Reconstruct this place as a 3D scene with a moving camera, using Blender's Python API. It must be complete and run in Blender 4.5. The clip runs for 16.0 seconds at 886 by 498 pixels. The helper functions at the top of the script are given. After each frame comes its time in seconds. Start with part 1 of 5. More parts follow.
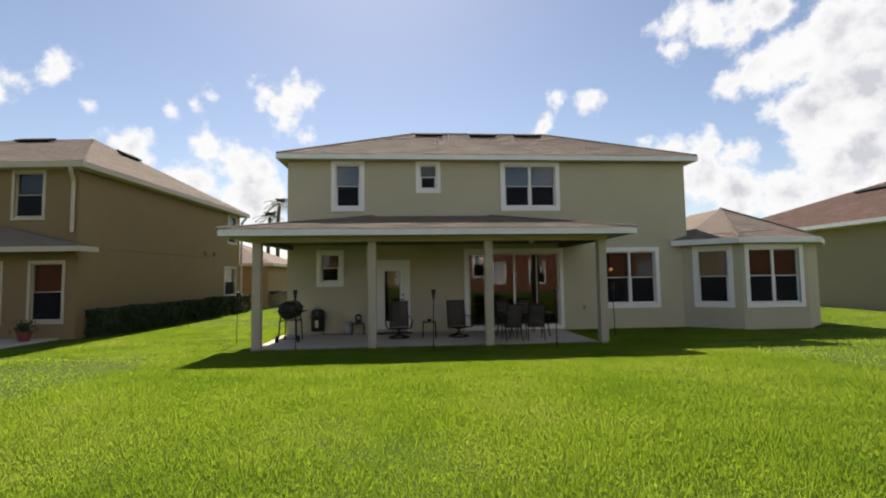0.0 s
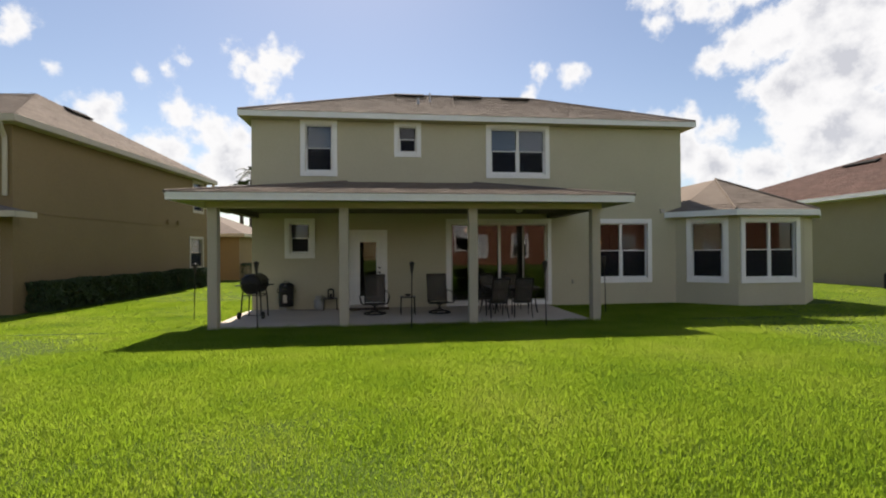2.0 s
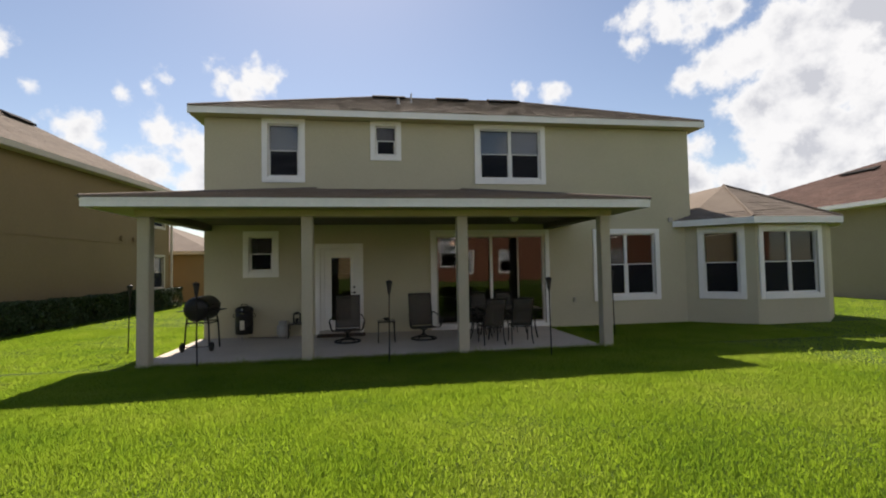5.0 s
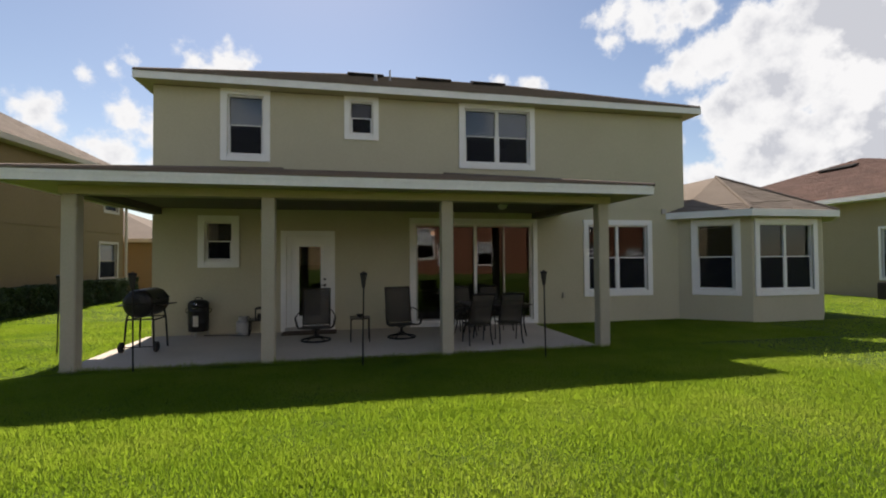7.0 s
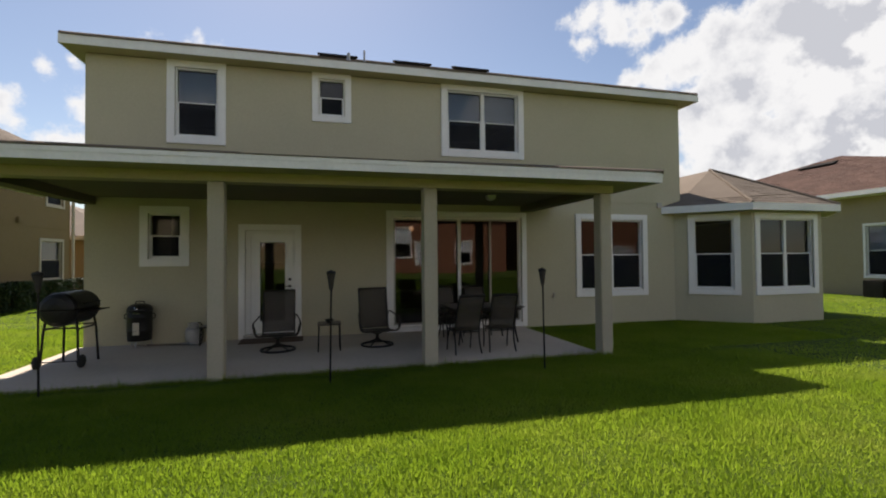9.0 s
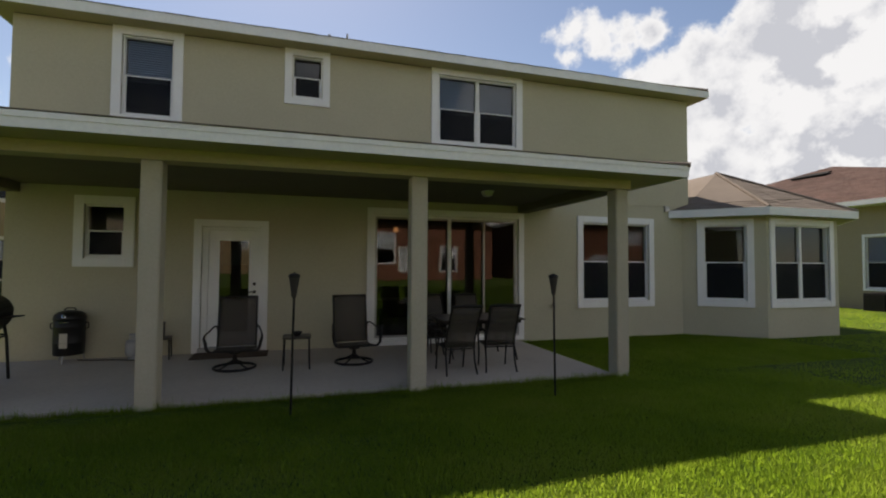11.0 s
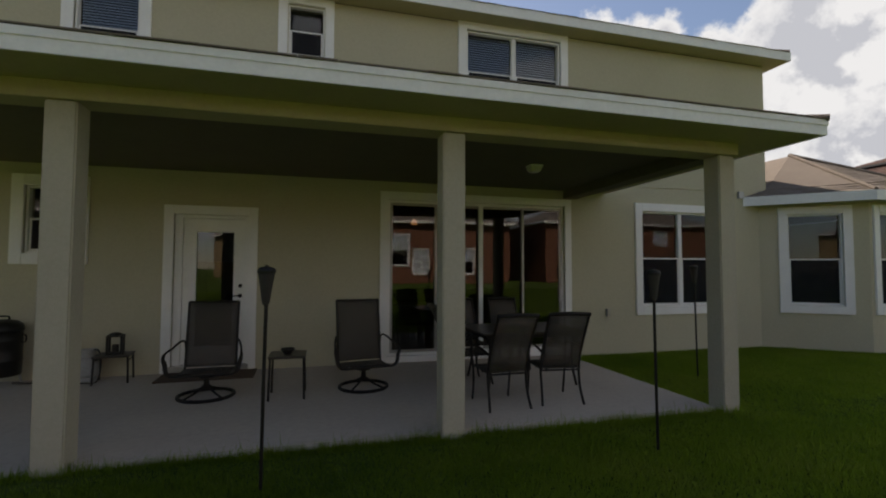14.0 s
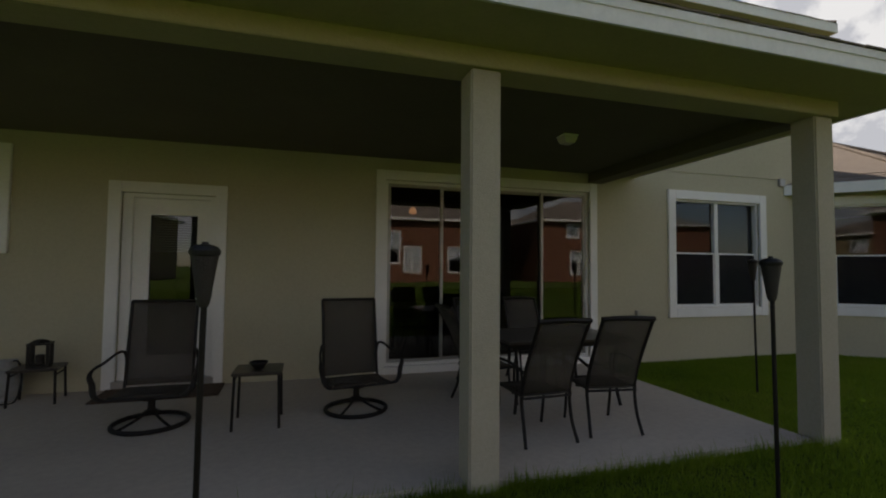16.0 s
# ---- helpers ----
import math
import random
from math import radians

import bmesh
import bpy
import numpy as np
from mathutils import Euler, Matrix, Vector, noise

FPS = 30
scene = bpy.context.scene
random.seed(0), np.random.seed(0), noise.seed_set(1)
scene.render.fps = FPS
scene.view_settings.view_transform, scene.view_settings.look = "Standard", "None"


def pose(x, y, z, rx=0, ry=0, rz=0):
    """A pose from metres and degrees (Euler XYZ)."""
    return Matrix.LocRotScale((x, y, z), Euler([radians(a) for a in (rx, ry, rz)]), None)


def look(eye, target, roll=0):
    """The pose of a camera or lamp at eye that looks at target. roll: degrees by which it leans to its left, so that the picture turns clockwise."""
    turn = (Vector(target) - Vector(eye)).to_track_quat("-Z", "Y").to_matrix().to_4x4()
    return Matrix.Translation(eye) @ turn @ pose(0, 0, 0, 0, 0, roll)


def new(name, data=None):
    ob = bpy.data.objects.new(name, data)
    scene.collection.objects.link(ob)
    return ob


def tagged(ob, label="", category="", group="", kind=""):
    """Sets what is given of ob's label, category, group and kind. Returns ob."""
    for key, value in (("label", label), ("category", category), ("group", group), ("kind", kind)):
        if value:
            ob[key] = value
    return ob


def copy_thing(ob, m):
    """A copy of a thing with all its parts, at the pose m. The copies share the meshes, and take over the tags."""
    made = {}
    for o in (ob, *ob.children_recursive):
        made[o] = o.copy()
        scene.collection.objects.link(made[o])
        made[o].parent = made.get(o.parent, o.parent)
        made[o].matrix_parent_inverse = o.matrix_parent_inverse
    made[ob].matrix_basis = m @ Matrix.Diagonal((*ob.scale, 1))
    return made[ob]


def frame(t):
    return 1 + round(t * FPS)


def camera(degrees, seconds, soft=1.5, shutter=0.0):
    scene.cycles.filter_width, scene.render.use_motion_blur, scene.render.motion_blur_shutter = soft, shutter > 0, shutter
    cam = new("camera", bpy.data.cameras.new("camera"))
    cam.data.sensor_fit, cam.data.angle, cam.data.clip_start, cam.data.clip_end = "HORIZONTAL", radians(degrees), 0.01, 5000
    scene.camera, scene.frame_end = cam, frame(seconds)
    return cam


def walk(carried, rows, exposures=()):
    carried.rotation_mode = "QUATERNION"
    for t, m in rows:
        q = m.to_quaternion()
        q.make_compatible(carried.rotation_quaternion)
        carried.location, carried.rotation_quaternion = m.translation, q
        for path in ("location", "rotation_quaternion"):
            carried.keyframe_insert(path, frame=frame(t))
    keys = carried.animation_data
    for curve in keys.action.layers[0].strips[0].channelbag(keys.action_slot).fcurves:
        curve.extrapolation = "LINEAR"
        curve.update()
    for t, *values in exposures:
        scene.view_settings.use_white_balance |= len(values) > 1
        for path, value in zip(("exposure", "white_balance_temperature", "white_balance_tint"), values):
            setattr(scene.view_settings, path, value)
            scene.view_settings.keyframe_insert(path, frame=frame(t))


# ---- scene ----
cam = camera(87.9, 16.0, soft=2.0)
PATH = [
    (0, (1.361, 0.26, 1.808), (1.515, 2.251, 1.933), -0.8),
    (0.5, (1.402, 0.539, 1.783), (1.559, 2.529, 1.897), -0.6),
    (1, (1.422, 0.828, 1.768), (1.603, 2.818, 1.849), -0.4),
    (1.5, (1.456, 1.107, 1.746), (1.678, 3.094, 1.79), -0.3),
    (2, (1.489, 1.411, 1.757), (1.722, 3.397, 1.766), -0.4),
    (2.5, (1.53, 1.712, 1.701), (1.755, 3.699, 1.703), -0.5),
    (3, (1.563, 2.004, 1.708), (1.794, 3.99, 1.725), -0.6),
    (3.5, (1.579, 2.288, 1.741), (1.834, 4.271, 1.783), -0.8),
    (4, (1.628, 2.588, 1.743), (1.898, 4.568, 1.824), -1.0),
    (6.5, (1.783, 4.027, 1.733), (2.152, 5.992, 1.797), -0.6),
    (7, (1.763, 4.286, 1.714), (2.166, 6.245, 1.76), -0.4),
    (7.5, (1.822, 4.581, 1.706), (2.266, 6.532, 1.726), -0.7),
    (8, (1.87, 4.85, 1.698), (2.349, 6.792, 1.712), -1.0),
    (8.5, (1.871, 5.153, 1.702), (2.358, 7.093, 1.725), -0.7),
    (9, (1.904, 5.453, 1.67), (2.407, 7.389, 1.712), -0.5),
    (11.5, (2.147, 6.967, 1.607), (2.723, 8.881, 1.682), 0.4),
    (12, (2.168, 7.274, 1.603), (2.738, 9.19, 1.669), 0.4),
    (12.5, (2.209, 7.565, 1.572), (2.759, 9.487, 1.641), 0.1),
    (13, (2.279, 7.878, 1.566), (2.816, 9.803, 1.626), -0.1),
    (13.5, (2.301, 8.18, 1.529), (2.84, 10.105, 1.604), -0.2),
    (14, (2.35, 8.477, 1.504), (2.867, 10.407, 1.594), 0.2),
    (14.5, (2.389, 8.796, 1.489), (2.883, 10.732, 1.583), 0.5),
    (15, (2.425, 9.103, 1.456), (2.917, 11.039, 1.557), 0.4),
    (15.5, (2.439, 9.41, 1.454), (2.955, 11.34, 1.549), 0.6),
    (16, (2.413, 9.704, 1.426), (2.976, 11.621, 1.514), 0.5),
]
walk(cam, [(t, look(eye, target, roll)) for t, eye, target, roll in PATH],
     exposures=[(0, 0.80, 7100, 16), (4, 0.78, 7100, 16), (9, 0.71, 7100, 16), (13, 0.64, 7200, 16), (16, 0.53, 7200, 16)])

# ---- light ----
SUN_EL, SUN_AZ = 50.0, -5.0
world = bpy.data.worlds.new("world")
scene.world = world
world.use_nodes = True


def tree_of(nt):
    def node(kind, **kw):
        n = nt.nodes.new(kind)
        for k, v in kw.items():
            if k in n.inputs:
                n.inputs[k].default_value = v
        return n
    return node


def build_world():
    nt = world.node_tree
    nt.nodes.clear()
    node, link = tree_of(nt), nt.links.new
    sky = node("ShaderNodeTexSky")
    sky.sky_type, sky.sun_disc = "NISHITA", False
    sky.sun_elevation, sky.sun_rotation = radians(SUN_EL), radians(SUN_AZ)
    sky.air_density, sky.dust_density, sky.ozone_density = 1.0, 0.35, 1.4
    coord = node("ShaderNodeTexCoord")

    def math_node(op, a, b=None, clamp=False):
        n = node("ShaderNodeMath")
        n.operation, n.use_clamp = op, clamp
        for i, v in enumerate((a, b)):
            if v is None:
                continue
            if isinstance(v, (int, float)):
                n.inputs[i].default_value = v
            else:
                link(v, n.inputs[i])
        return n.outputs[0]

    # cumulus heaps: compass bearing from the house's back, height, half width, in degrees
    over_brown_house = [(-39.0, 18.3, 1.3), (-37.2, 19.0, 0.7), (-35.8, 20.2, 1.5), (-33.9, 17.3, 0.4), (-31.6, 14.1, 1.3), (-29.9, 13.8, 2.0),
                        (-28.4, 12.9, 1.2), (-26.4, 18.1, 0.7), (-24.3, 19.0, 0.5), (-22.7, 20.1, 0.4), (-22.5, 14.9, 2.1), (-20.2, 13.5, 2.6),
                        (-23.8, 11.0, 2.4), (-16.8, 12.8, 1.7), (-18.0, 9.5, 3.7), (-26.0, 11.4, 1.5), (-16.9, 21.2, 1.7), (-14.0, 21.3, 2.2),
                        (-12.0, 21.3, 1.5), (-14.7, 18.4, 1.6), (-12.3, 17.0, 1.0), (-15.3, 19.9, 1.8), (-42.0, 17.0, 2.4), (-30.0, 5.0, 5.0)]
    over_bay = [(18.9, 21.0, 1.0), (17.1, 18.1, 1.3), (22.5, 20.0, 1.5), (30.4, 26.7, 1.2), (32.6, 26.5, 1.9), (32.2, 24.0, 1.3), (35.3, 25.6, 2.4),
                (38.5, 25.5, 2.1), (41.2, 25.5, 2.0), (38.4, 24.0, 1.5), (37.6, 19.4, 1.6), (39.9, 19.9, 2.3), (43.0, 20.7, 3.3), (46.5, 21.6, 3.9),
                (48.2, 17.7, 4.8), (44.0, 15.5, 3.6), (46.7, 11.6, 5.0), (48.4, 7.2, 5.2), (41.8, 16.3, 1.8), (28.6, 15.3, 0.7), (31.7, 13.8, 1.9),
                (34.5, 13.6, 2.1), (37.3, 12.5, 1.8), (34.1, 10.1, 2.8), (37.6, 8.8, 3.2), (41.4, 8.1, 3.0), (56.0, 20.0, 9.0), (58.0, 9.0, 10.0)]
    # heaps out of view, added to throw more light on the shaded walls and posts
    behind = [(82, 24, 13), (103, 17, 14), (86, 44, 9), (-62, 12, 8), (128, 26, 11), (152, 13, 12), (175, 22, 10), (-165, 10, 8), (118, 50, 9)]
    heaps = over_brown_house + over_bay + behind
    noise_a = node("ShaderNodeTexNoise", Scale=24.0, Detail=9.0, Roughness=0.6)
    noise_b = node("ShaderNodeTexNoise", Scale=12.0, Detail=7.0, Roughness=0.55)
    link(coord.outputs["Generated"], noise_a.inputs["Vector"])
    link(coord.outputs["Generated"], noise_b.inputs["Vector"])
    field = None
    for az, el, r in heaps:
        a, e = radians(az), radians(el)
        d = node("ShaderNodeVectorMath")
        d.operation = "DISTANCE"
        link(coord.outputs["Generated"], d.inputs[0])
        d.inputs[1].default_value = (math.sin(a) * math.cos(e), math.cos(a) * math.cos(e), math.sin(e))
        v = math_node("DIVIDE", math_node("SUBTRACT", radians(r), d.outputs["Value"]), radians(2.6))
        if field is None:
            field = v
        else:
            m = node("ShaderNodeMath")
            m.operation = "SMOOTH_MAX"
            link(field, m.inputs[0]), link(v, m.inputs[1])
            m.inputs[2].default_value = 0.3
            field = m.outputs[0]
    rough = math_node("MULTIPLY", math_node("SUBTRACT", noise_a.outputs["Fac"], 0.485), 2.1)
    dense = math_node("ADD", field, rough)
    mask = node("ShaderNodeMapRange")
    mask.interpolation_type = "SMOOTHSTEP"
    link(dense, mask.inputs["Value"])
    mask.inputs["From Min"].default_value, mask.inputs["From Max"].default_value = -0.1, 0.5
    # undersides and folds
    fold = math_node("MULTIPLY", math_node("SUBTRACT", noise_b.outputs["Fac"], 0.44), 5.5)
    deep = math_node("MULTIPLY", fold, math_node("SUBTRACT", dense, 0.45), clamp=True)
    tone = node("ShaderNodeMix")
    tone.data_type = "RGBA"
    link(deep, tone.inputs[0])
    tone.inputs[6].default_value = (CLOUD * 0.9, CLOUD * 0.975, CLOUD * 1.03, 1)
    tone.inputs[7].default_value = (CLOUD * 0.58, CLOUD * 0.645, CLOUD * 0.735, 1)
    mix = node("ShaderNodeMix")
    mix.data_type = "RGBA"
    link(mask.outputs[0], mix.inputs[0])
    link(sky.outputs[0], mix.inputs[6])
    link(tone.outputs[2], mix.inputs[7])
    bg = node("ShaderNodeBackground", Strength=SKY_STRENGTH)
    link(mix.outputs[2], bg.inputs["Color"])
    out = node("ShaderNodeOutputWorld")
    link(bg.outputs[0], out.inputs["Surface"])


SKY_STRENGTH, CLOUD = 0.073, 8.0
build_world()
sun = new("sun", bpy.data.lights.new("sun", "SUN"))
sun.data.energy, sun.data.angle, sun.data.color = 5.0, radians(0.53), (1.0, 0.95, 0.86)
sun_from = Vector((math.sin(radians(SUN_AZ)) * math.cos(radians(SUN_EL)), math.cos(radians(SUN_AZ)) * math.cos(radians(SUN_EL)), math.sin(radians(SUN_EL))))
sun.matrix_world = look(sun_from * 60, (0, 0, 0))


# ---- materials ----
def material(name, base, second=None, rough=0.6, metal=0.0, coarse=1.5, fine=40.0, bump=0.0, bump_scale=120.0, vary=0.0, island=False, spec=0.5):
    """Two scales of colour change, a fine relief, and a change from object to object."""
    m = bpy.data.materials.new(name)
    m.use_nodes = True
    nt = m.node_tree
    node, link = tree_of(nt), nt.links.new
    p = nt.nodes["Principled BSDF"]
    p.inputs["Roughness"].default_value, p.inputs["Metallic"].default_value = rough, metal
    p.inputs["Specular IOR Level"].default_value = spec
    second = second or tuple(c * 0.8 for c in base)
    coord = node("ShaderNodeTexCoord")
    a = node("ShaderNodeTexNoise", Scale=coarse, Detail=5.0, Roughness=0.6)
    b = node("ShaderNodeTexNoise", Scale=fine, Detail=4.0, Roughness=0.6)
    link(coord.outputs["Object"], a.inputs["Vector"]), link(coord.outputs["Object"], b.inputs["Vector"])
    s = node("ShaderNodeMath")
    s.operation = "ADD"
    link(a.outputs["Fac"], s.inputs[0]), link(b.outputs["Fac"], s.inputs[1])
    r = node("ShaderNodeMapRange")
    link(s.outputs[0], r.inputs["Value"])
    r.inputs["From Min"].default_value, r.inputs["From Max"].default_value = 0.7, 1.3
    mix = node("ShaderNodeMix")
    mix.data_type = "RGBA"
    link(r.outputs[0], mix.inputs[0])
    mix.inputs[6].default_value, mix.inputs[7].default_value = (*base, 1), (*second, 1)
    colour = mix.outputs[2]
    if vary:
        src = node("ShaderNodeNewGeometry").outputs["Random Per Island"] if island else node("ShaderNodeObjectInfo").outputs["Random"]
        v = node("ShaderNodeMapRange")
        link(src, v.inputs["Value"])
        v.inputs["To Min"].default_value, v.inputs["To Max"].default_value = 1 - vary, 1 + vary
        h = node("ShaderNodeHueSaturation")
        link(v.outputs[0], h.inputs["Value"]), link(colour, h.inputs["Color"])
        colour = h.outputs[0]
    link(colour, p.inputs["Base Color"])
    if bump:
        n = node("ShaderNodeTexNoise", Scale=bump_scale, Detail=3.0)
        link(coord.outputs["Object"], n.inputs["Vector"])
        k = node("ShaderNodeBump", Strength=bump, Distance=0.01)
        link(n.outputs["Fac"], k.inputs["Height"]), link(k.outputs[0], p.inputs["Normal"])
    return m


def glass_material(name, tint, mirror):
    m = bpy.data.materials.new(name)
    m.use_nodes = True
    nt = m.node_tree
    nt.nodes.clear()
    node, link = tree_of(nt), nt.links.new
    clear = node("ShaderNodeBsdfTransparent")
    clear.inputs[0].default_value = (*tint, 1)
    gloss = node("ShaderNodeBsdfGlossy", Roughness=0.0)
    lw = node("ShaderNodeLayerWeight", Blend=0.5)
    p5 = node("ShaderNodeMath")
    p5.operation = "POWER"
    link(lw.outputs["Facing"], p5.inputs[0])
    p5.inputs[1].default_value = 5.0
    f = node("ShaderNodeMapRange")
    link(p5.outputs[0], f.inputs["Value"])
    f.inputs["To Min"].default_value, f.inputs["To Max"].default_value = mirror, 0.9
    wave = node("ShaderNodeTexNoise", Scale=1.6, Detail=1.0)
    coord = node("ShaderNodeTexCoord")
    link(coord.outputs["Object"], wave.inputs["Vector"])
    k = node("ShaderNodeBump", Strength=0.05, Distance=0.02)
    link(wave.outputs["Fac"], k.inputs["Height"]), link(k.outputs[0], gloss.inputs["Normal"])
    mix = node("ShaderNodeMixShader")
    link(f.outputs[0], mix.inputs[0]), link(clear.outputs[0], mix.inputs[1]), link(gloss.outputs[0], mix.inputs[2])
    link(mix.outputs[0], node("ShaderNodeOutputMaterial").inputs["Surface"])
    return m


def emitter(name, colour, strength):
    m = bpy.data.materials.new(name)
    m.use_nodes = True
    p = m.node_tree.nodes["Principled BSDF"]
    p.inputs["Emission Color"].default_value, p.inputs["Emission Strength"].default_value = (*colour, 1), strength
    return m


STUCCO = material("stucco_olive", (0.525, 0.487, 0.35), (0.465, 0.43, 0.31), 0.9, coarse=0.7, fine=30, bump=0.5, bump_scale=90, spec=0.2)
STUCCO_LIGHT = material("stucco_light", (0.48, 0.44, 0.345), (0.42, 0.385, 0.295), 0.9, coarse=1.2, fine=35, bump=0.5, bump_scale=90, spec=0.2)
STUCCO_BROWN = material("stucco_brown", (0.27, 0.195, 0.103), (0.235, 0.168, 0.088), 0.9, coarse=0.5, fine=18, bump=0.4, bump_scale=70, spec=0.2)
STUCCO_TAN = material("stucco_tan", (0.36, 0.30, 0.20), (0.31, 0.255, 0.165), 0.9, coarse=0.5, fine=18, bump=0.4, bump_scale=70, spec=0.2)
STUCCO_RED = material("stucco_terracotta", (0.215, 0.095, 0.058), (0.175, 0.078, 0.046), 0.9, coarse=0.5, fine=18, bump=0.4, bump_scale=70, spec=0.2)
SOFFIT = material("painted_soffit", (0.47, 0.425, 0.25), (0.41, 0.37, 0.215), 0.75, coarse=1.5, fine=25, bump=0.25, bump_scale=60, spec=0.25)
# far darker than the soffit: the shade under the patio roof is in this colour
CEILING = material("shade_dark_ceiling", (0.165, 0.145, 0.10), (0.14, 0.12, 0.085), 0.85, coarse=1.2, fine=30, bump=0.4, bump_scale=80, spec=0.2)
WHITE = material("white_paint", (0.86, 0.85, 0.82), (0.78, 0.77, 0.74), 0.5, coarse=2.5, fine=45, bump=0.08, bump_scale=40)
FASCIA = material("weathered_white_fascia", (0.87, 0.86, 0.83), (0.76, 0.755, 0.73), 0.5, coarse=3.0, fine=22, bump=0.1, bump_scale=30)
BEIGE_TRIM = material("beige_paint", (0.55, 0.48, 0.37), (0.47, 0.41, 0.31), 0.55, coarse=2, fine=30, bump=0.05)
SHINGLE = material("asphalt_shingle", (0.22, 0.184, 0.152), (0.155, 0.13, 0.11), 0.95, coarse=0.8, fine=60, bump=0.6, bump_scale=220, vary=0.12, island=True, spec=0.15)
SHINGLE_PIECE = material("asphalt_shingle_tab", (0.22, 0.184, 0.152), (0.155, 0.13, 0.11), 0.95, coarse=0.8, fine=60, bump=0.6, bump_scale=220, vary=0.12, spec=0.15)
SHINGLE_RED = material("red_brown_shingle", (0.105, 0.064, 0.052), (0.08, 0.05, 0.041), 0.95, coarse=0.6, fine=20, bump=0.6, bump_scale=40, spec=0.15, vary=0.2, island=True)
VENT_BLACK = material("black_vent_metal", (0.02, 0.02, 0.02), (0.03, 0.028, 0.025), 0.9, spec=0.1)
CONCRETE = material("concrete_slab", (0.56, 0.495, 0.42), (0.46, 0.40, 0.34), 0.85, coarse=0.9, fine=16, bump=0.25, bump_scale=60, spec=0.3)
SOIL = material("lawn_soil", (0.05, 0.09, 0.012), (0.062, 0.088, 0.017), 0.95, coarse=0.6, fine=14, bump=0.8, bump_scale=30, spec=0.1)
METAL_DARK = material("bronze_powder_coat", (0.010, 0.008, 0.007), (0.016, 0.013, 0.011), 0.5, spec=0.25, coarse=4, fine=60, bump=0.1, bump_scale=300)
SLING = material("woven_sling", (0.09, 0.076, 0.062), (0.066, 0.056, 0.046), 0.8, coarse=3, fine=260, bump=0.4, bump_scale=420)


def let_through(m, share):
    """An open weave: a share of what lies behind shows."""
    nt = m.node_tree
    mix = nt.nodes.new("ShaderNodeMixShader")
    mix.inputs[0].default_value = share
    nt.links.new(nt.nodes["Principled BSDF"].outputs[0], mix.inputs[1])
    nt.links.new(nt.nodes.new("ShaderNodeBsdfTransparent").outputs[0], mix.inputs[2])
    nt.links.new(mix.outputs[0], nt.nodes["Material Output"].inputs["Surface"])


let_through(SLING, 0.26)
TABLE_TOP = material("dark_tabletop", (0.035, 0.028, 0.024), (0.05, 0.04, 0.033), 0.3, coarse=3, fine=60, bump=0.1)
BLACK_ENAMEL = material("black_enamel", (0.010, 0.010, 0.010), (0.018, 0.016, 0.014), 0.42, coarse=3, fine=40, bump=0.05, spec=0.3)
RUBBER = material("black_rubber", (0.015, 0.015, 0.015), (0.025, 0.024, 0.022), 0.8)
TANK_WHITE = material("tank_white_paint", (0.36, 0.36, 0.35), (0.28, 0.28, 0.27), 0.4, coarse=5, fine=30)
LABEL = material("paper_label", (0.62, 0.58, 0.48), (0.5, 0.46, 0.38), 0.7)
CHROME = material("brushed_steel", (0.5, 0.5, 0.5), (0.42, 0.42, 0.42), 0.25, metal=1.0)
ALU = material("grey_aluminium", (0.42, 0.41, 0.39), (0.36, 0.35, 0.33), 0.4, metal=0.6)
TORCH = material("torch_weave", (0.032, 0.026, 0.02), (0.018, 0.014, 0.011), 0.6, coarse=8, fine=90, bump=0.6, bump_scale=150)
BLIND = material("blind_white", (0.84, 0.85, 0.87), (0.78, 0.79, 0.81), 0.6)
# near-black walls and ceilings: the dimness indoors is put into this colour
ROOM = material("unlit_room", (0.10, 0.09, 0.08), (0.08, 0.07, 0.06), 0.8)
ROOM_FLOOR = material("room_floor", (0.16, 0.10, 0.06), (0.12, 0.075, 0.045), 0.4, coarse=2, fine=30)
MAT = material("door_mat_coir", (0.07, 0.045, 0.03), (0.10, 0.06, 0.035), 0.95, coarse=5, fine=120, bump=0.8, bump_scale=200)
HEDGE = material("hedge_leaves", (0.022, 0.045, 0.014), (0.04, 0.07, 0.02), 0.6, vary=0.45, island=True)
PALM = material("palm_fronds", (0.05, 0.075, 0.025), (0.03, 0.05, 0.018), 0.55, vary=0.3, island=True)
BARK = material("bark", (0.12, 0.095, 0.07), (0.07, 0.055, 0.04), 0.95, coarse=4, fine=30, bump=0.8, bump_scale=25)
POT = material("red_clay", (0.20, 0.05, 0.035), (0.14, 0.035, 0.025), 0.7)
GLASS = glass_material("window_glass", (0.66, 0.69, 0.73), 0.04)
GLASS_DOOR = glass_material("door_glass", (0.5, 0.52, 0.52), 0.075)
GLASS_PALE = glass_material("clear_far_glass", (0.93, 0.94, 0.95), 0.04)
LAMP = emitter("warm_lamp", (1.0, 0.42, 0.14), 0.55)
DIFFUSER = material("frosted_glass", (0.7, 0.68, 0.6), (0.62, 0.6, 0.52), 0.35)


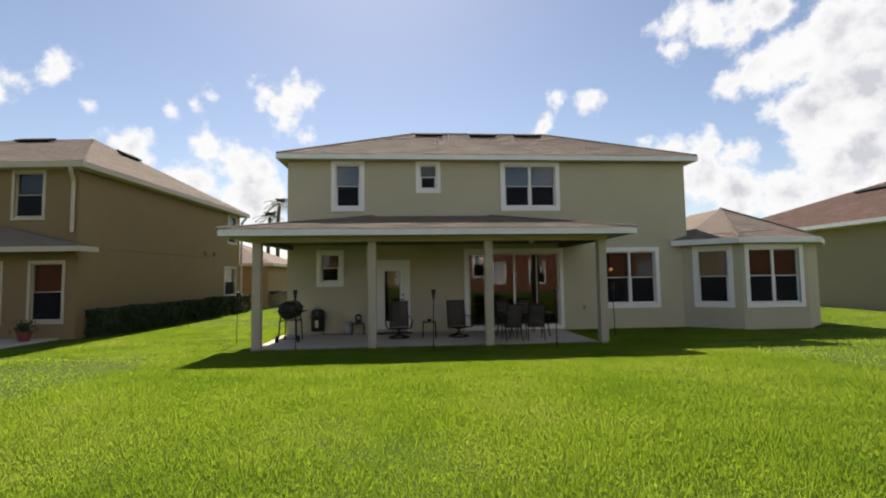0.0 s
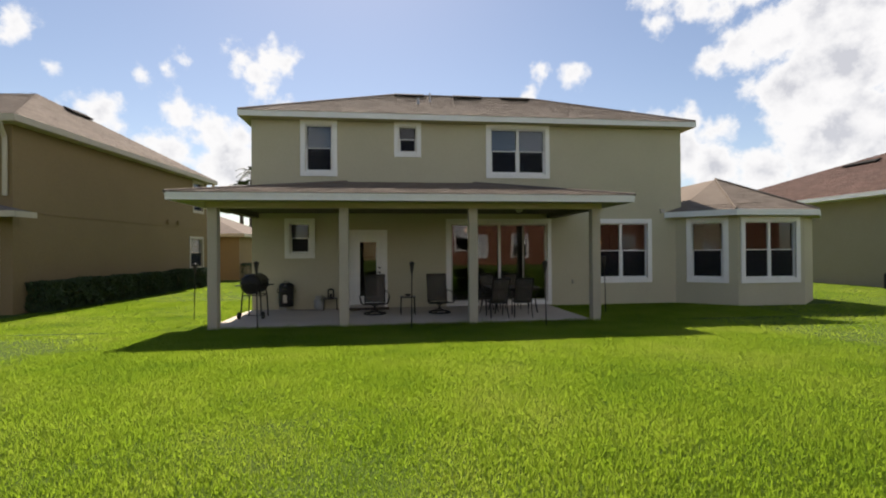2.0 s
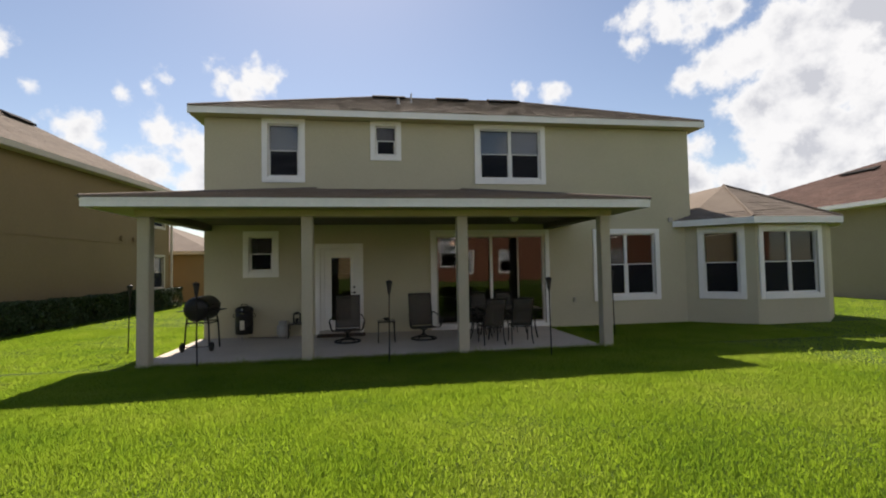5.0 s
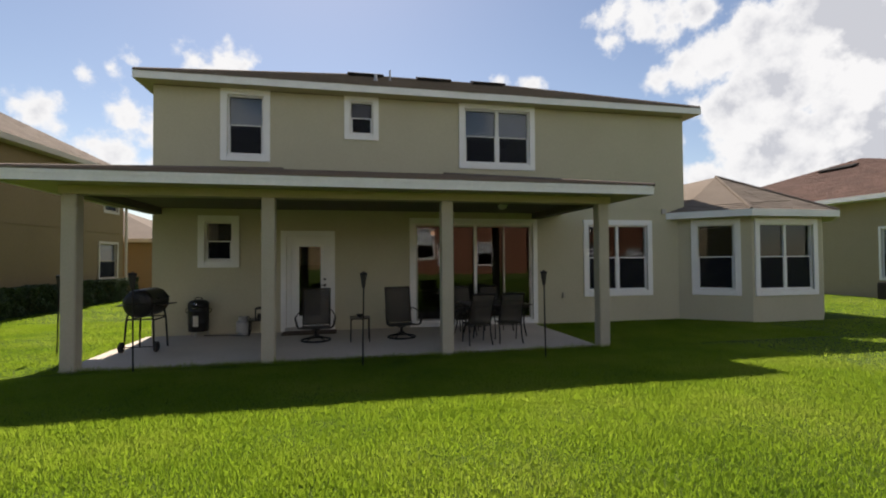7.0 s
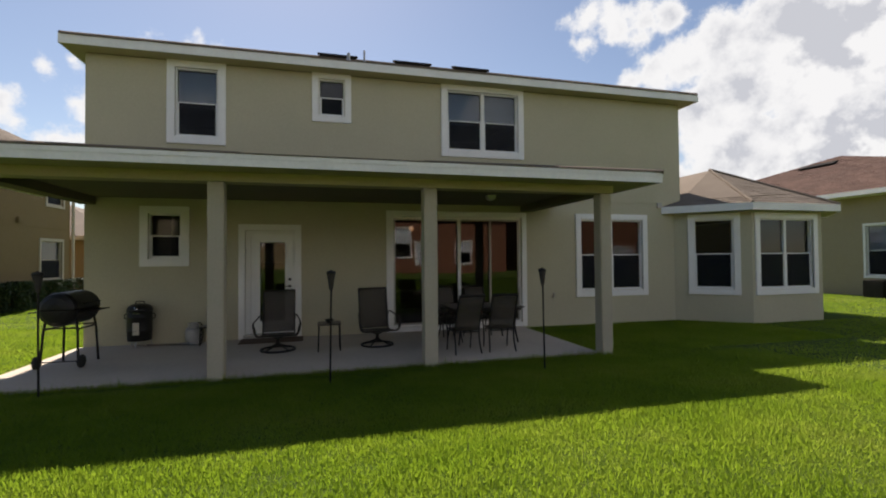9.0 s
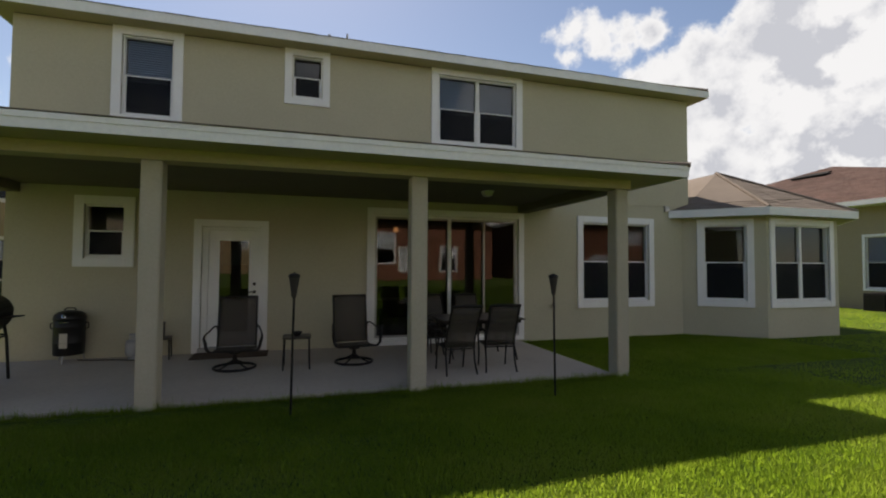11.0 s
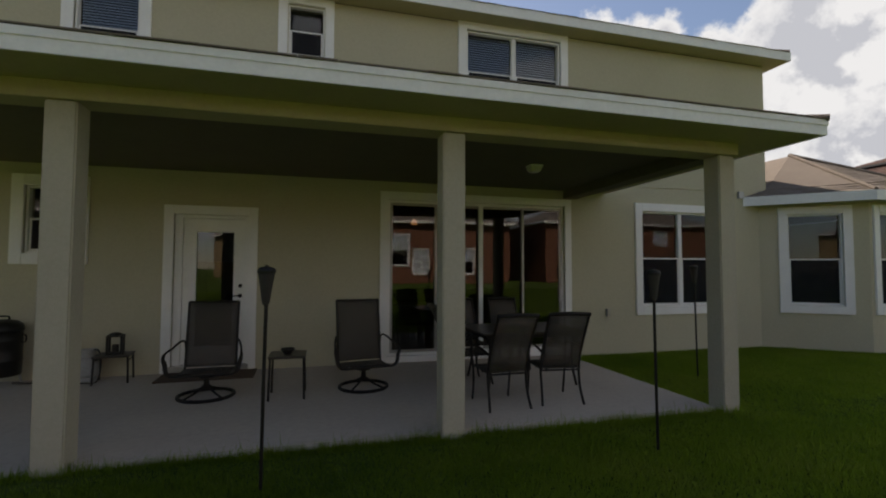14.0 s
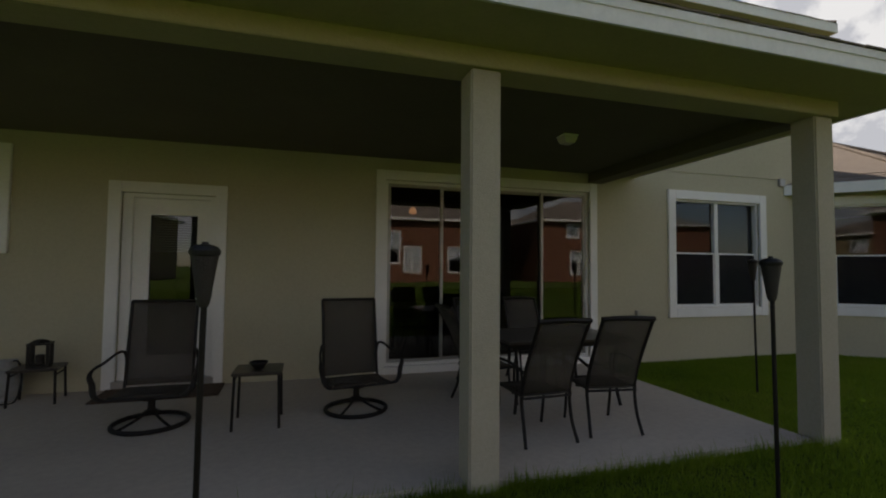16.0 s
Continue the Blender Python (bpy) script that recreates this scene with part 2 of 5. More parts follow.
def grass_material():
    m = bpy.data.materials.new("grass_blades")
    m.use_nodes = True
    nt = m.node_tree
    node, link = tree_of(nt), nt.links.new
    p = nt.nodes["Principled BSDF"]
    p.inputs["Roughness"].default_value, p.inputs["Specular IOR Level"].default_value = 0.5, 0.2
    geo = node("ShaderNodeNewGeometry")
    coord = node("ShaderNodeTexCoord")
    patch = node("ShaderNodeTexNoise", Scale=0.55, Detail=5.0, Roughness=0.62)
    link(coord.outputs["Object"], patch.inputs["Vector"])
    s = node("ShaderNodeMath")
    s.operation = "MULTIPLY_ADD"
    link(geo.outputs["Random Per Island"], s.inputs[0])
    s.inputs[1].default_value = 0.24
    link(patch.outputs["Fac"], s.inputs[2])
    ramp = node("ShaderNodeValToRGB")
    link(s.outputs[0], ramp.inputs[0])
    e = ramp.color_ramp.elements
    e[0].position, e[0].color = 0.32, (0.14, 0.262, 0.02, 1)
    e[1].position, e[1].color = 1.0, (0.40, 0.455, 0.09, 1)
    mid = e.new(0.64)
    mid.color = (0.275, 0.41, 0.028, 1)
    top, through_leaf = (node("ShaderNodeHueSaturation", Value=v) for v in (0.19, 1.36))
    link(ramp.outputs[0], top.inputs["Color"]), link(ramp.outputs[0], through_leaf.inputs["Color"])
    link(top.outputs[0], p.inputs["Base Color"])
    thin = node("ShaderNodeBsdfTranslucent")
    link(through_leaf.outputs[0], thin.inputs[0])
    mix = node("ShaderNodeMixShader")
    mix.inputs[0].default_value = 0.5
    link(p.outputs[0], mix.inputs[1]), link(thin.outputs[0], mix.inputs[2])
    link(mix.outputs[0], nt.nodes["Material Output"].inputs["Surface"])
    return m


def screen_material():
    """Dark insect mesh: half open, half dark thread."""
    m = bpy.data.materials.new("insect_mesh")
    m.use_nodes = True
    nt = m.node_tree
    node, link = tree_of(nt), nt.links.new
    clear = node("ShaderNodeBsdfTransparent")
    mix = node("ShaderNodeMixShader")
    mix.inputs[0].default_value = 0.5
    p = nt.nodes["Principled BSDF"]
    p.inputs["Base Color"].default_value, p.inputs["Roughness"].default_value = (0.014, 0.015, 0.020, 1), 0.75
    p.inputs["Specular IOR Level"].default_value = 0.2
    link(clear.outputs[0], mix.inputs[1]), link(p.outputs[0], mix.inputs[2])
    link(mix.outputs[0], nt.nodes["Material Output"].inputs["Surface"])
    return m


GRASS = grass_material()
SCREEN = screen_material()


# ---- mesh tools ----
def part(name, bm, mat, parent=None, label="", smooth=False):
    me = bpy.data.meshes.new(name)
    bmesh.ops.recalc_face_normals(bm, faces=bm.faces)
    bm.to_mesh(me)
    bm.free()
    if smooth:
        me.shade_smooth()
    me.materials.append(mat)
    ob = new(name, me)
    ob.parent = parent
    if label:
        ob["label"] = label
    return ob


def thing(name, label, category, at=None, group="", kind=""):
    ob = new(name)
    ob.empty_display_size = 0.2
    if at is not None:
        ob.matrix_world = at
    return tagged(ob, label, category, group, kind)


def box(bm, x0, x1, y0, y1, z0, z1, bevel=0.0, m=None):
    b = bmesh.new() if bevel or m is not None else bm
    vs = [b.verts.new((x, y, z)) for x in (x0, x1) for y in (y0, y1) for z in (z0, z1)]
    for f in ((0, 1, 3, 2), (4, 6, 7, 5), (0, 4, 5, 1), (2, 3, 7, 6), (0, 2, 6, 4), (1, 5, 7, 3)):
        b.faces.new([vs[i] for i in f])
    if b is not bm:
        if bevel:
            bmesh.ops.bevel(b, geom=list(b.edges), offset=bevel, segments=2, affect="EDGES")
        if m is not None:
            b.transform(m)
        merge(bm, b)
    return bm


def merge(bm, other):
    idx = {v: bm.verts.new(v.co) for v in other.verts}
    for f in other.faces:
        bm.faces.new([idx[v] for v in f.verts])
    other.free()


def tube(bm, pts, r, n=8, closed=False):
    """A round bar along points; r may be a number or one radius a point."""
    pts = [Vector(p) for p in pts]
    rs = [r] * len(pts) if isinstance(r, (int, float)) else r
    rings, up, k = [], None, len(pts)
    for i, p in enumerate(pts):
        a = pts[(i - 1) % k] if closed or i else pts[0]
        b = pts[(i + 1) % k] if closed or i < k - 1 else pts[-1]
        d = (b - a).normalized()
        if up is None:
            up = d.orthogonal().normalized()
        up = (up - d * up.dot(d)).normalized()
        side = d.cross(up)
        rings.append([bm.verts.new(p + (up * math.cos(2 * math.pi * j / n) + side * math.sin(2 * math.pi * j / n)) * rs[i]) for j in range(n)])
    for i in range(k if closed else k - 1):
        a, b = rings[i], rings[(i + 1) % k]
        for j in range(n):
            bm.faces.new((a[j], a[(j + 1) % n], b[(j + 1) % n], b[j]))
    if not closed:
        bm.faces.new(rings[0]), bm.faces.new(rings[-1])
    return bm


def lathe(bm, profile, n=24, at=(0, 0, 0)):
    """A body turned round z from (radius, height) pairs."""
    c = Vector(at)
    rings = [[bm.verts.new(c + Vector((r * math.cos(2 * math.pi * j / n), r * math.sin(2 * math.pi * j / n), z))) for j in range(n)] for r, z in profile]
    for a, b in zip(rings, rings[1:]):
        for j in range(n):
            bm.faces.new((a[j], a[(j + 1) % n], b[(j + 1) % n], b[j]))
    bm.faces.new(rings[0]), bm.faces.new(rings[-1])
    return bm


def bend(pts, steps=6):
    """A smooth line through points."""
    pts = [Vector(p) for p in pts]
    out = []
    for i in range(len(pts) - 1):
        p0, p1, p2, p3 = pts[max(i - 1, 0)], pts[i], pts[i + 1], pts[min(i + 2, len(pts) - 1)]
        for s in range(steps):
            t = s / steps
            out.append(0.5 * ((2 * p1) + (p2 - p0) * t + (2 * p0 - 5 * p1 + 4 * p2 - p3) * t * t + (3 * p1 - p0 - 3 * p2 + p3) * t ** 3))
    return out + [pts[-1]]


def raw_mesh(name, verts, faces_n, mat, parent=None, label=""):
    """One mesh from an array of corners, cut into faces of faces_n corners each."""
    verts = np.asarray(verts, dtype=np.float32).reshape(-1, 3)
    me = bpy.data.meshes.new(name)
    me.vertices.add(len(verts))
    me.vertices.foreach_set("co", verts.ravel())
    n = len(verts) // faces_n
    me.loops.add(n * faces_n)
    me.loops.foreach_set("vertex_index", np.arange(n * faces_n, dtype=np.int32))
    me.polygons.add(n)
    me.polygons.foreach_set("loop_start", np.arange(n, dtype=np.int32) * faces_n)
    me.update(calc_edges=True)
    me.materials.append(mat)
    ob = new(name, me)
    ob.parent = parent
    if label:
        ob["label"] = label
    return ob


def wall_panel(bm, u0, u1, z0, z1, holes, thick, m):
    """An upright wall in local x-z, its face at y = 0 and its body behind, with real openings (u0, u1, z0, z1)."""
    us = sorted({u0, u1, *(h[0] for h in holes), *(h[1] for h in holes)})
    zs = sorted({z0, z1, *(h[2] for h in holes), *(h[3] for h in holes)})
    cache = {}

    def v(u, y, z):
        k = (u, y, z)
        if k not in cache:
            cache[k] = bm.verts.new(m @ Vector(k))
        return cache[k]

    def full(i, j):
        if not (0 <= i < len(us) - 1 and 0 <= j < len(zs) - 1):
            return False
        cu, cz = (us[i] + us[i + 1]) / 2, (zs[j] + zs[j + 1]) / 2
        return not any(h[0] < cu < h[1] and h[2] < cz < h[3] for h in holes)

    for i in range(len(us) - 1):
        for j in range(len(zs) - 1):
            if not full(i, j):
                continue
            a, b, c, d = us[i], us[i + 1], zs[j], zs[j + 1]
            bm.faces.new((v(a, 0, c), v(b, 0, c), v(b, 0, d), v(a, 0, d)))
            bm.faces.new((v(a, thick, c), v(a, thick, d), v(b, thick, d), v(b, thick, c)))
            for ok, p, q in ((full(i - 1, j), (a, c), (a, d)), (full(i + 1, j), (b, c), (b, d)), (full(i, j - 1), (a, c), (b, c)), (full(i, j + 1), (a, d), (b, d))):
                if not ok:
                    bm.faces.new((v(p[0], 0, p[1]), v(q[0], 0, q[1]), v(q[0], thick, q[1]), v(p[0], thick, p[1])))
    return bm


def ring_frame(bm, x0, x1, z0, z1, w, y0, y1, bevel=0.0, bottom=True):
    box(bm, x0, x0 + w, y0, y1, z0, z1, bevel)
    box(bm, x1 - w, x1, y0, y1, z0, z1, bevel)
    box(bm, x0 + w, x1 - w, y0, y1, z1 - w, z1, bevel)
    if bottom:
        box(bm, x0 + w, x1 - w, y0, y1, z0, z0 + w, bevel)


def make_window(house, m, w, h, leaves=1, trim=0.15, blinds=0.0, trim_mat=None, glass=None, proud=0.035, screens=True):
    """A single-hung window in a raised surround; local x along the wall, -y outwards, z up from the surround's lower left corner."""
    trim_mat, glass = trim_mat or WHITE, glass or GLASS
    bm = bmesh.new()
    ring_frame(bm, 0, w, 0, h, trim, -proud, 0.02, 0.006)
    win = part("window", bm, trim_mat, house)
    win.matrix_local = m
    x0, x1, z0, z1 = trim + 0.003, w - trim - 0.003, trim + 0.003, h - trim - 0.003
    bm = bmesh.new()
    ring_frame(bm, x0, x1, z0, z1, 0.03, 0.021, 0.11, 0.003)
    mid = (z0 + z1) / 2
    each = (x1 - x0) / leaves
    for k in range(1, leaves):
        box(bm, x0 + k * each - 0.04, x0 + k * each + 0.04, 0.04, 0.11, z0 + 0.03, z1 - 0.03, 0.004)
    part("window_frame", bm, trim_mat, win)
    for k in range(leaves):
        a = x0 + k * each + (0.03 if k == 0 else 0.04)
        b = x0 + (k + 1) * each - (0.03 if k == leaves - 1 else 0.04)
        bm = bmesh.new()
        ring_frame(bm, a + 0.002, b - 0.002, z0 + 0.032, mid + 0.02, 0.028, 0.055, 0.08, 0.003)
        part("sash", bm, trim_mat, win)
        bm = bmesh.new()
        box(bm, a + 0.002, b - 0.002, 0.085, 0.105, mid - 0.015, mid + 0.02, 0.003)
        part("sash_rail", bm, trim_mat, win)
        for lo, hi, y in ((z0 + 0.06, mid - 0.008, 0.066), (mid + 0.021, z1 - 0.031, 0.092)):
            bm = bmesh.new()
            box(bm, a + 0.031, b - 0.031, y, y + 0.006, lo, hi)
            part("pane", bm, glass, win)
        if screens:
            bm = bmesh.new()
            box(bm, a + 0.03, b - 0.03, 0.0475, 0.049, z0 + 0.058, mid - 0.006)
            part("insect_screen", bm, SCREEN, win, "fine dark insect mesh")
        if blinds > 0:
            bm = bmesh.new()
            z = z1 - 0.06
            while z > z1 - 0.06 - blinds * (z1 - z0):
                box(bm, a + 0.01, b - 0.01, -0.022, 0.022, -0.0015, 0.0015, m=pose(0, 0.135, z, 55))
                z -= 0.042
            part("blind", bm, BLIND, win, "slatted pale blind")
    return win


def lay_shingles(A, B, TL, TR, tab=0.31, course=0.145, first=0):
    """Corner arrays of overlapping shingle tabs on the roof plane with eave A-B and top TL-TR: course by course, a quad at a time."""
    A, B, TL, TR = (Vector(p) for p in (A, B, TL, TR))
    u = (B - A).normalized()
    n = u.cross(((TL + TR) / 2 - (A + B) / 2)).normalized()
    if n.z < 0:
        n = -n
    up = n.cross(u).normalized()
    if up.z < 0:
        up = -up
    height = (TL - A).dot(up)
    rows = int(height / course)
    quads, rng = [], random.Random(7)
    for r in range(first, rows + 1):
        f0, f1 = min(r * course / height, 1), min((r + 1.25) * course / height, 1)
        l0, r0 = A.lerp(TL, f0), B.lerp(TR, f0)
        span = (r0 - l0).length
        x = -rng.random() * tab
        while x < span:
            w = tab * rng.uniform(0.75, 1.2)
            a, b = max(x, 0), min(x + w - 0.006, span)
            x += w
            if b - a < 0.03:
                continue
            lift = rng.uniform(0.010, 0.018)
            drop = rng.uniform(-0.008, 0.008)
            top = up * (f1 - f0) * height
            # keep the upper corners inside the plane's sloping edges
            l1, r1 = A.lerp(TL, f1), B.lerp(TR, f1)
            ca = max((l1 - l0).dot(u), 0) if a < (l1 - l0).dot(u) else a
            cb = min((r1 - l0).dot(u), b)
            ca = min(ca, cb)
            p0, p1 = l0 + u * a + n * lift + up * drop, l0 + u * b + n * lift + up * drop
            p2, p3 = l0 + u * cb + top + n * 0.003, l0 + u * ca + top + n * 0.003
            q0, q1 = p0 - n * 0.012, p1 - n * 0.012
            for quad in ((p0, p1, p2, p3), (q0, q1, p1, p0), (q0, p0, p3, p3 - n * 0.003), (p1, q1, p2 - n * 0.003, p2)):
                quads.extend(quad)
    return [tuple(q) for q in quads]


def slab_poly(bm, pts, depth):
    """A plate: a polygon with a second one depth below."""
    top = [bm.verts.new(p) for p in pts]
    low = [bm.verts.new((p[0], p[1], p[2] - depth)) for p in pts]
    bm.faces.new(top), bm.faces.new(low)
    k = len(pts)
    for i in range(k):
        bm.faces.new((top[i], low[i], low[(i + 1) % k], top[(i + 1) % k]))
    return bm


def roof_vent(house_roof, at, w=0.95):
    bm = bmesh.new()
    box(bm, -w / 2, w / 2, -0.22, 0.22, 0.03, 0.11, 0.015)
    box(bm, -w / 2 + 0.06, w / 2 - 0.06, -0.16, 0.16, 0.0, 0.032)
    v = part("roof_vent", bm, VENT_BLACK, house_roof, "low black metal vent")
    v.matrix_local = at
    return v


# ---- large structure: ground and slab ----
GROUND_Z = -0.06
W = 15.955
P0, P1, P2, P3 = (11.128, W), (12.533, 14.855), (14.88, 14.855), (16.285, W)


def lawn(x, y):
    """The lawn's height: it falls gently towards the back of the house, a little less on the grill's side."""
    swell = 0.07 * min(max((2.5 - x) / 3.0, 0), 1) * min(max((12.5 - y) / 0.8, 0), 1) * min(max((y - 10.0) / 1.6, 0), 1)
    return swell + GROUND_Z + 0.42 * (1 - math.exp(-min(max(12.5 - y, 0), 16.0) / 6.0)) + (0.012 * noise.noise((x * 0.3, y * 0.3, 0)) if abs(x) < 60 and abs(y) < 60 else 0)


def build_ground():
    bm = bmesh.new()
    steps = [-1500, -400, -120, -60, -30] + [0.8 * k for k in range(-25, 40)] + [36, 44] + [60, 120, 400, 1500]
    grid = [[bm.verts.new((x, y, lawn(x, y))) for x in steps] for y in steps]
    for a, b in zip(grid, grid[1:]):
        for i in range(len(steps) - 1):
            bm.faces.new((a[i], a[i + 1], b[i + 1], b[i]))
    tagged(part("ground", bm, SOIL), "flat green lawn ground around the houses", "ground", kind="structure")


def build_slab():
    bm = bmesh.new()
    box(bm, -2.75, 6.61, 12.66, W - 0.004, -0.16, 0.0, 0.012)
    tagged(part("patio_slab", bm, CONCRETE), "pale grey brushed concrete patio slab", "patio", kind="structure")


build_ground()
build_slab()

# ---- the house ----
house = thing("house", "two-storey olive stucco house with white window trim and shingle roof", "house")
OPEN = {  # surround: left, right, bottom, top
    "bed_window": (-1.206, -0.087, 4.095, 5.835), "bath_window": (1.667, 2.519, 4.731, 5.843), "wide_window": (4.614, 6.726, 4.10, 5.846),
    "small_window": (-1.685, -0.78, 1.561, 2.79), "dining_window": (8.13, 10.262, 0.663, 2.79),
}
DOOR, SLIDER = (0.16, 1.434, 0.0, 2.438), (3.292, 6.763, 0.0, 2.785)


def build_house_walls():
    T = 0.15
    holes = [(a + T, b - T, c + T, d - T) for a, b, c, d in OPEN.values()]
    holes.append((DOOR[0] + 0.13, DOOR[1] - 0.13, 0.0, DOOR[3] - 0.13))
    holes.append((SLIDER[0] + 0.13, SLIDER[1] - 0.13, 0.0, SLIDER[3] - 0.13))
    bm = bmesh.new()
    wall_panel(bm, -2.65, 11.34, -0.3, 5.815, holes, 0.2, pose(0, W, 0))
    part("wall", bm, STUCCO, house)
    for name, x0, x1, y0, y1 in (("wall", -2.65, -2.45, W + 0.202, 26.9), ("wall", 11.14, 11.34, W + 0.202, 26.9), ("wall", -2.65, 11.34, 26.902, 27.1)):
        bm = bmesh.new()
        box(bm, x0, x1, y0, y1, -0.3, 5.815)
        part(name, bm, STUCCO, house)
    # joint between the block storey and the framed storey
    bm = bmesh.new()
    box(bm, 6.9, 11.35, W - 0.012, W + 0.01, 3.10, 3.125, 0.004)
    part("stucco_joint", bm, STUCCO, house)
    # bay and wing
    ln = math.hypot(P1[0] - P0[0], P1[1] - P0[1])
    ang = math.degrees(math.atan2(P1[1] - P0[1], P1[0] - P0[0]))
    bm = bmesh.new()
    wall_panel(bm, 0.0, ln, -0.3, 2.87, [(0.328 + T, 1.528 - T, 0.663 + T, 2.79 - T)], 0.18, pose(P0[0], P0[1], 0, 0, 0, ang))
    part("wall", bm, STUCCO, house)
    bm = bmesh.new()
    wall_panel(bm, 0.0, P2[0] - P1[0], -0.3, 2.87, [(0.087 + T, 2.179 - T, 0.663 + T, 2.79 - T)], 0.18, pose(P1[0], P1[1], 0))
    part("wall", bm, STUCCO, house)
    bm = bmesh.new()
    wall_panel(bm, 0.0, ln, -0.3, 2.87, [], 0.18, pose(P2[0], P2[1], 0, 0, 0, -ang))
    part("wall", bm, STUCCO, house)
    bm = bmesh.new()
    box(bm, 16.085, 16.285, W + 0.12, 21.5, -0.3, 2.87)
    box(bm, 11.35, 16.08, 21.3, 21.5, -0.3, 2.87)
    part("wall", bm, STUCCO, house)
    # rooms behind the glass
    bm = bmesh.new()
    box(bm, -2.44, 11.13, W + 0.21, 26.89, -0.1, 0.015)
    box(bm, 11.35, 16.08, 16.3, 21.29, -0.1, 0.015)
    box(bm, -2.44, 11.13, W + 0.21, 26.89, 3.28, 3.38)
    part("room_floor", bm, ROOM_FLOOR, house)
    # back wall and partitions, added to keep daylight out of the rooms
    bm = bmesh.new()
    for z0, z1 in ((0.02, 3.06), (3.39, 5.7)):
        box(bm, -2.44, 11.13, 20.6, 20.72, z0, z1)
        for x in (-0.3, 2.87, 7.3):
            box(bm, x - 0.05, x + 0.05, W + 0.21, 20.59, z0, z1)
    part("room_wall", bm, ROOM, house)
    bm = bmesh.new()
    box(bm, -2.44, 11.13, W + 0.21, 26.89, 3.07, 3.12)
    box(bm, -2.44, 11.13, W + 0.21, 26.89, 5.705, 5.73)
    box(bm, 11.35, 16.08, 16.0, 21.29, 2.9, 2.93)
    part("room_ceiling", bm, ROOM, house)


def build_openings():
    for key, (a, b, c, d) in OPEN.items():
        leaves = 2 if b - a > 1.5 else 1
        blinds = {"bed_window": 0.5, "wide_window": 0.5}.get(key, 0.0)
        make_window(house, pose(a, W, c), b - a, d - c, leaves, 0.15 if key != "bath_window" else 0.14, blinds)
    ang = math.degrees(math.atan2(P1[1] - P0[1], P1[0] - P0[0]))
    make_window(house, pose(P0[0], P0[1], 0, 0, 0, ang) @ pose(0.328, 0, 0.663), 1.2, 2.127, 1)
    make_window(house, pose(P1[0], P1[1], 0) @ pose(0.087, 0, 0.663), 2.092, 2.127, 2)

    # glazed back door
    a, b, _, top = DOOR
    bm = bmesh.new()
    box(bm, a + 0.131, b - 0.131, W - 0.035, W + 0.02, top - 0.13, top, 0.006)
    door = part("door", bm, WHITE, house, "white back door with one tall glass pane")
    for x0 in (a, b - 0.13):
        bm = bmesh.new()
        box(bm, x0, x0 + 0.13, W - 0.035, W + 0.02, 0.001, top, 0.006)
        part("door_jamb", bm, WHITE, door)
    bm = bmesh.new()
    for x0, x1, z0, z1 in ((a + 0.132, a + 0.235, 0.002, top - 0.132), (b - 0.19, b - 0.132, 0.002, top - 0.132), (a + 0.236, b - 0.191, top - 0.18, top - 0.132)):
        box(bm, x0, x1, W + 0.03, W + 0.16, z0, z1, 0.004)
    part("door_frame", bm, WHITE, door)
    l, r, t = 0.398, 1.242, 2.254
    bm = bmesh.new()
    wall_panel(bm, l, r, 0.10, t, [(0.575, 1.095, 0.36, 2.06)], 0.045, pose(0, W + 0.075, 0))
    leaf = part("door_leaf", bm, WHITE, door)
    bm = bmesh.new()
    ring_frame(bm, 0.55, 1.12, 0.335, 2.085, 0.03, W + 0.06, W + 0.0745, 0.005)
    part("glazing_bead", bm, WHITE, leaf)
    bm = bmesh.new()
    box(bm, 0.576, 1.094, W + 0.09, W + 0.097, 0.361, 2.059)
    part("pane", bm, GLASS_DOOR, leaf)
    bm = bmesh.new()
    z = 2.04
    while z > 1.6:
        box(bm, 0.59, 1.08, -0.012, 0.012, -0.001, 0.001, m=pose(0, W + 0.15, z, 30))
        z -= 0.03
    part("blind", bm, BLIND, leaf)
    bm = bmesh.new()
    lathe(bm, [(0.028, 0), (0.03, 0.012), (0.012, 0.02), (0.012, 0.05)], 16)
    bm.transform(pose(1.19, W + 0.074, 1.10, 90))
    tube(bm, [(1.19, W + 0.03, 1.10), (1.13, W + 0.03, 1.10), (1.08, W + 0.035, 1.095)], 0.009)
    part("handle", bm, METAL_DARK, leaf, "dark lever handle")
    bm = bmesh.new()
    lathe(bm, [(0.028, 0), (0.03, 0.015), (0.02, 0.03)], 16)
    bm.transform(pose(1.19, W + 0.074, 1.25, 90))
    part("deadbolt", bm, METAL_DARK, leaf, "dark round deadbolt")
    bm = bmesh.new()
    box(bm, a + 0.1, b - 0.1, W - 0.05, W + 0.19, 0.003, 0.095, 0.008)
    part("threshold", bm, ALU, door)

    # sliding glass doors, four panels
    a, b, _, top = SLIDER
    bm = bmesh.new()
    box(bm, a + 0.131, b - 0.131, W - 0.035, W + 0.02, top - 0.13, top, 0.006)
    slider = part("sliding_door", bm, WHITE, house, "four-panel sliding glass door in a white surround")
    for x0 in (a, b - 0.13):
        bm = bmesh.new()
        box(bm, x0, x0 + 0.13, W - 0.035, W + 0.02, 0.001, top, 0.006)
        part("door_jamb", bm, WHITE, slider)
    bm = bmesh.new()
    box(bm, a + 0.1, b - 0.1, W - 0.06, W + 0.17, 0.003, 0.10, 0.008)
    part("threshold", bm, WHITE, slider)
    bm = bmesh.new()
